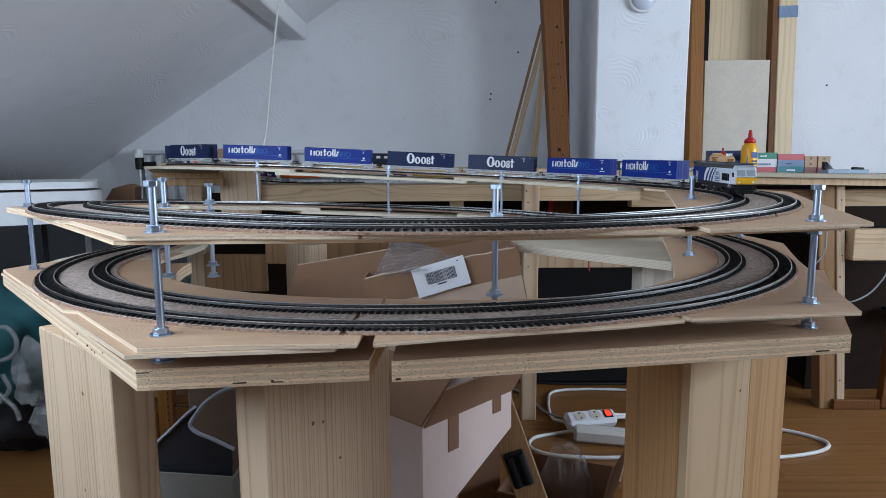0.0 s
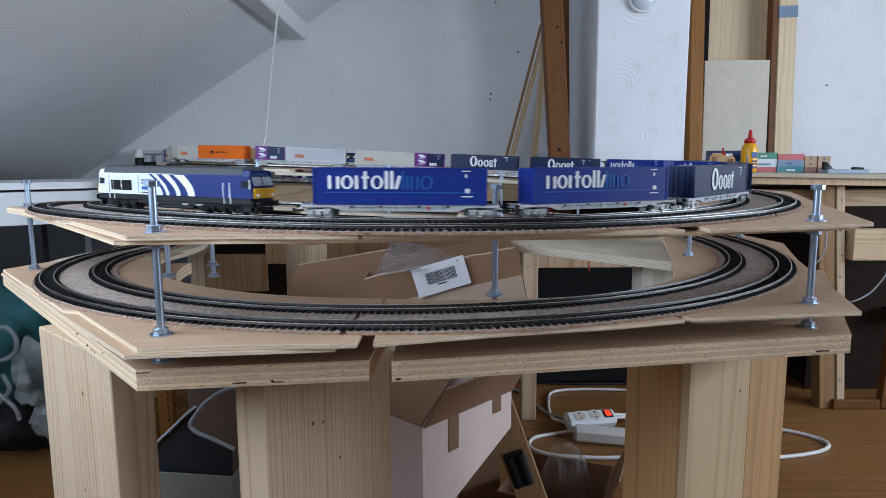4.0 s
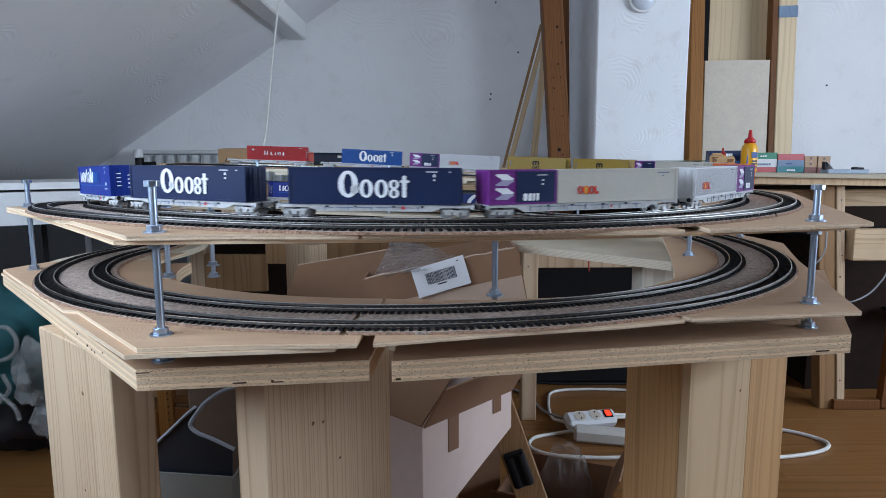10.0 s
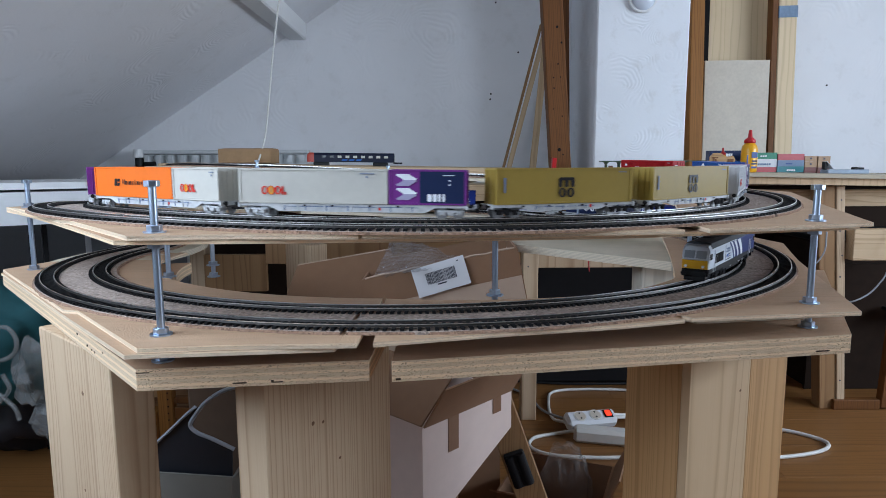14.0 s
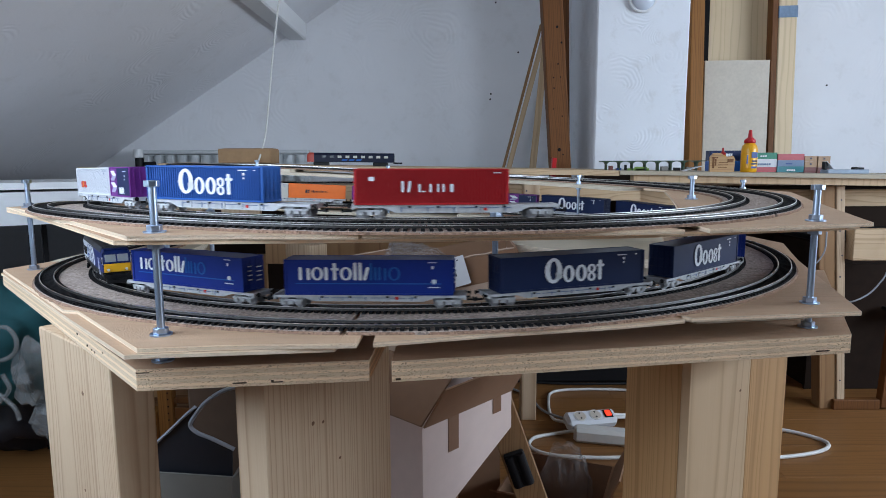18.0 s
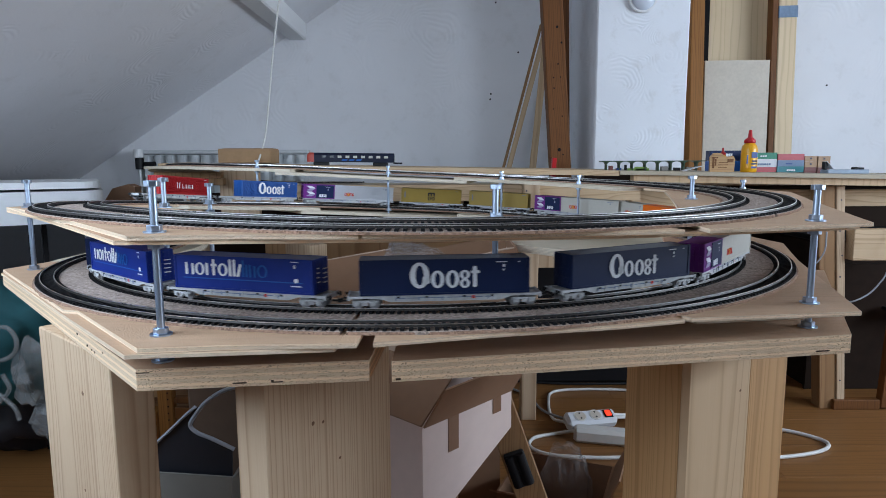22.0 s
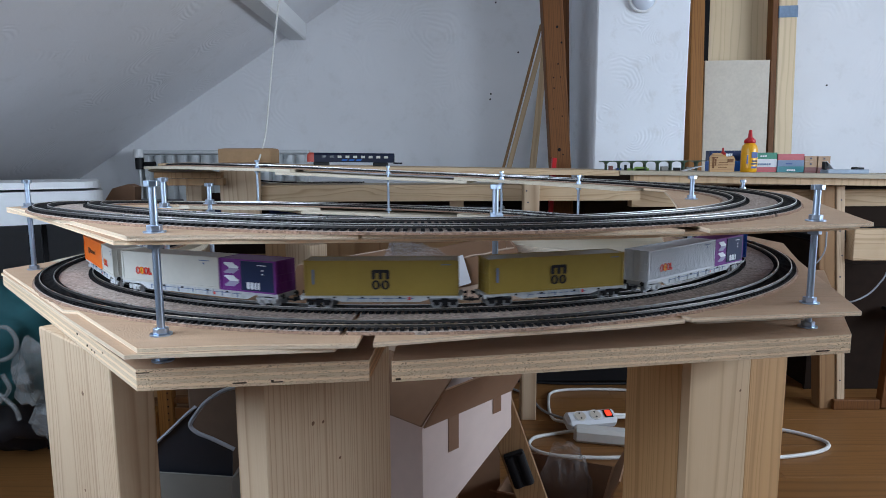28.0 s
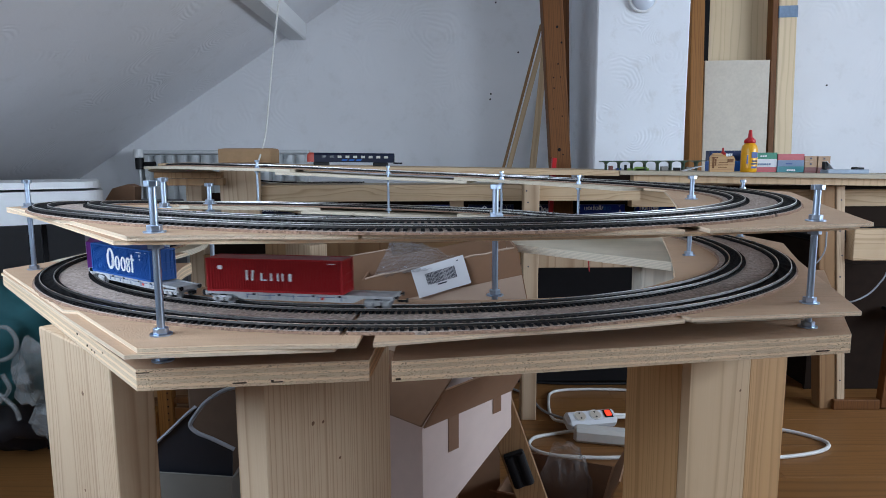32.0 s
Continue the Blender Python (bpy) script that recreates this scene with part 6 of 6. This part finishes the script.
def cartons():
    # white printed carton under the helix
    # crushed at one end, so that its foot slopes
    t = thing("white_carton", "white printed cardboard box with open brown flaps under the helix", "cardboard box", at=pose(-0.048, 1.176, 0.098, 0, 0, 47))
    w, d, h = 0.24, 0.26, 0.30
    foot = [(-w / 2, h - 0.195), (w / 2, h - 0.075), (w / 2, h), (-w / 2, h)]
    for y in (-d / 2 + 0.004, d / 2):
        part("side", prism(bmesh.new(), foot, 0, 0.004, Matrix.Translation((0, y, 0)) @ Matrix.Rotation(math.pi / 2, 4, "X")), CARD_WHITE, t)
    part("side", one_box(0.004, d - 0.008, 0.195, -w / 2 + 0.002, 0, h - 0.195), CARD_WHITE, t)
    part("side", one_box(0.004, d - 0.008, 0.075, w / 2 - 0.002, 0, h - 0.075), CARD_WHITE, t)
    part("bottom", one_box(0.262, d - 0.01, 0.004, 0, 0, 0, 0, pose(0, 0, h - 0.133, 0, -26.5, 0)), CARD_WHITE, t)
    part("flap", one_box(w - 0.004, 0.090, 0.0032, 0, 0.045, 0), CARD, t, at=pose(0, -d / 2, h) @ pose(0, 0, 0, 122, 0, 0))
    part("flap", one_box(d - 0.004, 0.115, 0.0032, 0, 0.0575, 0), CARD, t, at=pose(-w / 2, 0, h, 0, 0, 270) @ pose(0, 0, 0, 40, 0, 0))
    part("tape", one_box(0.026, 0.001, 0.068, -0.045, -0.1308, 0.236), TAPE, t, "brown tape")
    part("tape", one_box(0.024, 0.001, 0.034, 0.075, -0.1308, 0.268), TAPE, t, "brown tape")
    solid("carton_stand", one_box(0.13, 0.20, 0.222, 0, 0, 0, 0.002), CARD, "brown cardboard box under the white box", "cardboard box", at=pose(-0.090, 1.150, 0, 0, 0, 47))
    solid("white_sheet", one_box(0.16, 0.003, 0.19, 0, 0, 0, 0, pose(0, 0, 0, 14, 22, 0)), PAPER, "crooked white sheet leaning on the cardboard box", "sheet", at=pose(0.02, 0.985, 0.098, 0, 0, 30))
    # brown carton with the barcode label, seen through the ring
    t = open_carton("floor_box", "large shut brown cardboard box on the floor", 0.34, 0.34, 0.372, pose(-0.065, 1.47, 0, 0, 0, 6), CARD, (0.5, 0, 0.5, 0), (0, 0, 0, 0))
    t = open_carton("brown_carton", "tilted open brown cardboard box with bubble wrap in it", 0.312, 0.24, 0.22, pose(0.037, 1.37, 0.412, 0, -11.6, 0), CARD, (0.0, 0.0, 0.0, 0.0), (0, 0, 0, 0))
    part("pale_panel", one_box(0.308, 0.002, 0.165, 0, -0.1215, 0.0), CARD_LIGHT, t, "pale inner panel")
    part("torn_edge", tube(bmesh.new(), smooth_line([(-0.15 + i * 0.02, -0.1195 + 0.0015 * (i % 2), 0.2205 + 0.001 * ((i * 7) % 3)) for i in range(16)], 3), 0.0022, 5), CARD_LIGHT, t, "torn paper edge")
    lab = thing("barcode_sheet", "white paper sheet with a printed barcode on the box", "label", at=pose(-0.0465, 1.240, 0.561, 0, -16.5, 0))
    part("paper", one_box(0.106, 0.0008, 0.058, 0.053, 0, 0.0), PAPER, lab)
    random.seed(3)
    x = 0.024
    while x < 0.084:
        w = random.choice((0.0006, 0.0009, 0.0014))
        part("barcode_bar", one_box(w, 0.0004, 0.023, x + w / 2, -0.0007, 0.020), INK, lab)
        x += w + random.choice((0.0006, 0.001))
    part("print_line", one_box(0.018, 0.0004, 0.0025, 0.052, -0.0007, 0.0150), INK, lab)
    part("print_line", one_box(0.004, 0.0004, 0.002, 0.092, -0.0007, 0.050), INK, lab)
    # bubble wrap: a draped sheet with its bubbles
    low = [Vector(p) for p in ((-0.141, 1.27, 0.593), (-0.059, 1.235, 0.614), (0.012, 1.25, 0.624))]
    high = [Vector(p) for p in ((-0.108, 1.3, 0.665), (-0.046, 1.35, 0.656), (0.038, 1.38, 0.618))]
    bm = bmesh.new()
    nu, nv, grid = 112, 72, []
    for i in range(nu + 1):
        u = i / nu * 2
        k = min(int(u), 1)
        a, b = low[k].lerp(low[k + 1], u - k), high[k].lerp(high[k + 1], u - k)
        col = []
        for j in range(nv + 1):
            v = j / nv
            p = a.lerp(b, v)
            p.y -= 0.020 * math.sin(math.pi * v) + 0.010 * noise.noise((u * 3.1, v * 3.7, 1.5))
            p.z += 0.006 * noise.noise((u * 4.0, v * 2.0, 7.0))
            bu, bv = i / 8.0, j / 8.0
            du, dv = (bu + 0.5 * (int(bv) % 2)) % 1 - 0.5, bv % 1 - 0.5
            p.y -= 0.0075 * math.sqrt(max(0.0, 0.20 - du * du - dv * dv)) / 0.447
            col.append(bm.verts.new(p))
        grid.append(col)
    for g, h in zip(grid, grid[1:]):
        for j in range(nv):
            bm.faces.new((g[j], h[j], h[j + 1], g[j + 1]))
    solid("bubble_wrap", bm, BUBBLE, "crumpled clear bubble wrap sticking out of the box", "bubble wrap", smooth=True)
    # standing side panel of the open box, its top edge torn
    t = thing("box_panel", "loose brown cardboard panel with a torn edge standing behind the box", "cardboard", at=pose(0, 1.345, 0))
    part("sheet", prism(bmesh.new(), [(-0.343, 0.519), (-0.307, 0.61), (-0.112, 0.643), (-0.059, 0.548)], 0, 0.004, Matrix.Rotation(math.pi / 2, 4, "X")), CARD, t)
    (xa, za), (xb, zb) = [(-0.306, 0.611), (-0.111, 0.644)]
    part("torn_edge", tube(bmesh.new(), [(xa + (xb - xa) * i / 60, -0.002 + 0.0006 * (i % 2), za + (zb - za) * i / 60 + 0.0004 * ((i * 7) % 3)) for i in range(61)], 0.0012, 5), CARD_LIGHT, t, "pale torn corrugated edge")
    # wooden plank with a battery holder and the clear bag
    t = thing("battery_plank", "pine plank with a black battery holder leaning on the boxes", "plank", at=pose(0.234, 1.165, 0.0, 0, 0, 0))
    lean = pose(0, 0, 0.0, -3, -19.5, 0)
    part("plank", one_box(0.058, 0.014, 0.395, 0, 0, 0, 0.002, lean), PINE_BROWN, t)
    hld = part("battery_holder", one_box(0.040, 0.010, 0.072, -0.004, -0.012, 0.222, 0.003, lean), BLACK, t)
    for dx in (-0.010, 0.010):
        b = cyl(bmesh.new(), 0.008, 0.062, dx - 0.004, -0.018, 0.227, 14, m=lean)
        part("battery", b, DARK, hld)
    t = open_carton("floor_carton", "open brown cardboard box on the floor, holding a bag", 0.213, 0.20, 0.15, pose(0.245, 1.307, 0.0, 0, 0, -22), CARD, (0.3, 0.35, 0, 0.0), (150, 115, 0, 150))
    crumpled("clear_bag", "crumpled clear plastic bag in the floor box", "plastic bag", FILM, pose(0.262, 1.29, 0.006), (0.048, 0.042, 0.128), 5, 0.30, 1.6)
    # black lidded tub and grey tray behind the left legs
    t = thing("storage_box", "grey cardboard box holding a dark plastic sheet under the helix", "storage box", at=pose(0, 0.985, 0))
    part("front", prism(bmesh.new(), [(-0.492, 0.334), (-0.342, 0.323), (-0.35, 0.157), (-0.504, 0.158)], 0, 0.004, Matrix.Rotation(math.pi / 2, 4, "X")), TUB_GREY, t)
    for x in (-0.480, -0.346):
        part("side", one_box(0.004, 0.13, 0.315, x, 0.066, 0), TUB_GREY, t)
    part("back", one_box(0.130, 0.004, 0.25, -0.413, 0.128, 0), TUB_GREY, t)
    part("plastic_sheet", prism(bmesh.new(), [(-0.494, 0.348), (-0.445, 0.395), (-0.401, 0.437), (-0.395, 0.435), (-0.409, 0.401), (-0.344, 0.364), (-0.346, 0.311), (-0.495, 0.321)], 0, 0.003, Matrix.Translation((0, 0.012, 0)) @ Matrix.Rotation(math.pi / 2, 4, "X")), BLACK_BAG, t, "dark blue-grey plastic sheet")
    part("sheet_rim", tube(bmesh.new(), smooth_line([(-0.491, 0.005, 0.351), (-0.466, 0.005, 0.377), (-0.442, 0.005, 0.399), (-0.418, 0.005, 0.422), (-0.398, 0.005, 0.439)]), 0.0028, 6), CABLE_GREY, t, "pale folded rim")
    t = thing("tub_cable", "pale grey cable looping over the box", "cable", at=pose(0, 0, 0))
    part("wire", tube(bmesh.new(), smooth_line([(-0.319, 0.972, 0.479), (-0.346, 0.972, 0.472), (-0.374, 0.972, 0.454), (-0.393, 0.972, 0.431), (-0.401, 0.972, 0.416), (-0.392, 0.972, 0.404), (-0.368, 0.972, 0.393), (-0.333, 0.972, 0.375)]), 0.0032), CABLE_GREY, t)
    # this box's colour carries the shade under the helix
    solid("brown_box", one_box(0.20, 0.16, 0.47, 0, 0, 0, 0.003), CARD_SHADED, "brown cardboard box under the helix with the shade in its colour", "cardboard box", at=pose(-0.375, 1.22, 0, 0, 0, 4))
    k = thing("wooden_rack", "brown slatted timber rack with drilled holes on the floor", "rack", at=pose(-0.806, 1.80, 0.0))
    part("upright", one_box(0.043, 0.030, 0.30, 0, 0, 0, 0.002), PINE_AMBER, k)
    for z in (0.085, 0.105, 0.125, 0.147, 0.166, 0.186):
        part("drilled_hole", cyl(bmesh.new(), 0.0022, 0.0012, 0, 0, 0, 9), DARK, k, at=pose(0.009, -0.0150, z, 90, 0, 0))
    for z, h in ((0.020, 0.034), (0.082, 0.036), (0.130, 0.020), (0.176, 0.026)):
        part("slat", one_box(0.115, 0.018, h, 0.0805, 0.004, z, 0.0015), PINE_DARK, k)
    part("slat", one_box(0.034, 0.018, 0.022, -0.039, 0.004, 0.150, 0.0015), PINE_BROWN, k)
    part("foot_block", one_box(0.036, 0.050, 0.112, -0.0405, 0.0, 0, 0.002), PINE_AMBER, k)
    # bags at the knee wall
    crumpled("dark_bag", "dark bin bag slumped on the floor beside the table", "bag", BLACK_BAG, pose(-1.30, 1.86, 0.0), (0.27, 0.22, 0.235), 2, 0.35, 2.4)
    crumpled("teal_bag", "teal fabric bag lying on the dark bag", "bag", TEAL, pose(-1.145, 1.56, 0.235), (0.175, 0.10, 0.155), 1, 0.30, 1.8)
    crumpled("plastic_bag", "white see-through plastic carrier bag beside the table leg", "bag", BAG_WHITE, pose(-0.960, 1.48, 0.265), (0.052, 0.05, 0.078), 4, 0.80, 1.5, 3)
    crumpled("plastic_bag", "small white see-through plastic bag under the other", "bag", BAG_WHITE, pose(-0.925, 1.49, 0.175), (0.046, 0.05, 0.062), 6, 0.80, 1.6, 3)
    t = thing("bag_handle", "white plastic straps of the teal bag", "strap", at=pose(0, 0, 0))
    strap = [((-1.02, 1.43, 0.45), (-0.965, 1.43, 0.455), (-0.945, 1.43, 0.42), (-0.965, 1.43, 0.385), (-1.03, 1.43, 0.37)),
             ((-1.05, 1.43, 0.345), (-1.0, 1.43, 0.30), (-0.965, 1.43, 0.265), (-0.955, 1.43, 0.235)), ((-0.985, 1.43, 0.345), (-0.972, 1.43, 0.31), (-1.0, 1.43, 0.275), (-1.01, 1.43, 0.265))]
    for pts in strap:
        part("strap", tube(bmesh.new(), smooth_line([(x - 0.03, y, z) for x, y, z in pts]), 0.0052, 6), BAG_WHITE, t)
    solid("grey_carton_end", prism(bmesh.new(), [(0, 0), (0.105, 0), (0.110, 0.050), (0.085, 0.060), (0.03, 0.045)], 0, 0.05, Matrix.Rotation(math.pi / 2, 4, "X")), CARD, "brown cardboard box end behind the track", "cardboard box", at=pose(-1.18, 2.30, 0.69))
    solid("carton_shelf", one_box(0.22, 0.3, 0.68, 0, 0, 0, 0.004), GREY_WALL, "grey cupboard at the knee wall", "cupboard", at=pose(-1.14, 2.42, 0.0))


def power_strip(at, label, sockets, mat):
    t = thing("power_strip", label, "power strip", "power strips", at=at)
    n = 0.06 + 0.052 * sockets
    part("case", one_box(n, 0.055, 0.038, 0, 0, 0, 0.010), mat, t)
    for i in range(sockets):
        x = -n / 2 + 0.045 + i * 0.050
        b = bmesh.new()
        cyl(b, 0.020, 0.0016, x, 0, 0.0378, 22)
        s = part("socket", b, CABLE, t)
        part("socket_well", cyl(bmesh.new(), 0.0165, 0.0012, x, 0, 0.0392, 22), GREYBOARD, s)
        for dy in (-0.0095, 0.0095):
            part("pin_hole", cyl(bmesh.new(), 0.003, 0.001, x, dy, 0.0402, 8), BLACK, s)
    part("switch_frame", one_box(0.026, 0.030, 0.004, n / 2 - 0.028, 0, 0.0375, 0.001), BLACK, t)
    part("switch", one_box(0.018, 0.022, 0.005, n / 2 - 0.028, 0, 0.039, 0.001), SWITCH, t, "lit red rocker switch")
    return t


def floor_leads():
    power_strip(pose(0.450, 1.905, 0.018, 26, 0, 12), "white power strip with a lit red switch on the floor", 2, STRIP_WHITE)
    t = thing("cable_trunk", "white plastic cable cover lying on the floor", "cable cover", at=pose(0.485, 1.805, 0.0, 0, 0, -14))
    part("case", one_box(0.20, 0.05, 0.045, 0, 0, 0, 0.010), CABLE, t)
    def lead(pts, r, mat, label):
        c = thing("floor_cable", label, "cable", "cables on the floor", at=pose(0, 0, 0))
        part("wire", tube(bmesh.new(), smooth_line(pts), r), mat, c)
    w = "white mains cable lying in a loop on the floor"
    lead([(0.40, 1.85, 0.02), (0.34, 1.86, 0.006), (0.27, 1.83, 0.006), (0.25, 1.77, 0.006), (0.30, 1.72, 0.006), (0.42, 1.70, 0.006), (0.55, 1.70, 0.006), (0.75, 1.68, 0.006), (0.95, 1.70, 0.006), (1.08, 1.74, 0.006), (1.12, 1.80, 0.006), (1.04, 1.88, 0.006), (0.92, 1.90, 0.006), (0.70, 1.96, 0.006), (0.60, 1.95, 0.02), (0.53, 1.925, 0.03)], 0.0055, CABLE, w)
    lead([(0.53, 1.935, 0.035), (0.60, 1.98, 0.015), (0.70, 2.02, 0.006), (0.9, 2.1, 0.006)], 0.0055, CABLE, w)
    lead([(0.375, 1.90, 0.025), (0.35, 1.98, 0.006), (0.36, 2.12, 0.006), (0.40, 2.22, 0.006), (0.55, 2.24, 0.006), (0.72, 2.22, 0.006)], 0.0050, CABLE, w)
    lead([(0.385, 1.92, 0.025), (0.33, 2.04, 0.006), (0.30, 2.16, 0.006), (0.24, 2.26, 0.006), (0.16, 2.30, 0.006)], 0.0040, CABLE_GREY, "thin grey cable on the floor")
    lead([(0.22, 2.34, 0.006), (0.45, 2.30, 0.006), (0.70, 2.30, 0.006)], 0.0050, BLACK, "black cable on the floor")
    lead([(0.63, 2.33, 0.006), (0.55, 2.40, 0.006), (0.63, 2.46, 0.006), (0.75, 2.42, 0.006), (0.80, 2.34, 0.006)], 0.0050, BLACK, "black cable coiled on the floor")
    lead([(1.167, 2.0, 0.497), (1.186, 2.0, 0.52), (1.198, 2.0, 0.551), (1.21, 2.02, 0.60)], 0.0025, CABLE_GREY, "thin grey wire hanging beside the bench leg")
    lead([(1.26, 2.04, 0.372), (1.293, 2.0, 0.379), (1.344, 2.0, 0.403), (1.377, 2.0, 0.438), (1.399, 2.0, 0.485), (1.42, 2.02, 0.60)], 0.0025, CABLE_GREY, "thin grey wire hanging under the bench")
    lead([(0.46, 2.00, 0.66), (0.455, 2.0, 0.55), (0.46, 2.0, 0.48)], 0.0018, GLUE_RED, "thin red wire hanging under the bench")
    lead([(0.30, 1.98, 0.60), (0.36, 1.97, 0.575), (0.45, 1.97, 0.56)], 0.0022, CABLE, "thin white wire hanging under the bench")


def window_frames():
    t = thing("window_1", "white framed window in the side wall", "window", kind="structure", at=pose(3.10, 0.75, 0.80))
    for y in (-1.05, -0.35, 0.35, 1.05):
        part("window_frame", one_box(0.05, 0.04, 0.82, 0, y, 0), WHITE, t)
    part("window_sill", one_box(0.16, 2.16, 0.02, -0.04, 0, -0.02), WHITE, t)

    # unseen frame and sill added round the rear fill lamp
    t = thing("added_rear_window", "made-up white window frame round the rear fill lamp", "window", kind="structure", at=pose(-0.10, -2.45, 0.78))
    for x in (-0.765, 0.0, 0.765):
        part("window_frame", one_box(0.03, 0.05, 0.70, x, -0.03, 0), WHITE, t)
    part("window_sill", one_box(1.56, 0.14, 0.02, 0, 0.0, -0.02), WHITE, t)


room()
purlin()
helix_table()
helix_decks()
underlay()
track(0.0, "inner_track")
track(R_OUT - R_IN, "outer_track")
rods()
benches()
radiator()
posts_and_boards()
white_desk()
bench_things()
under_bench()
cartons()
floor_leads()
window_frames()
train()
motions()
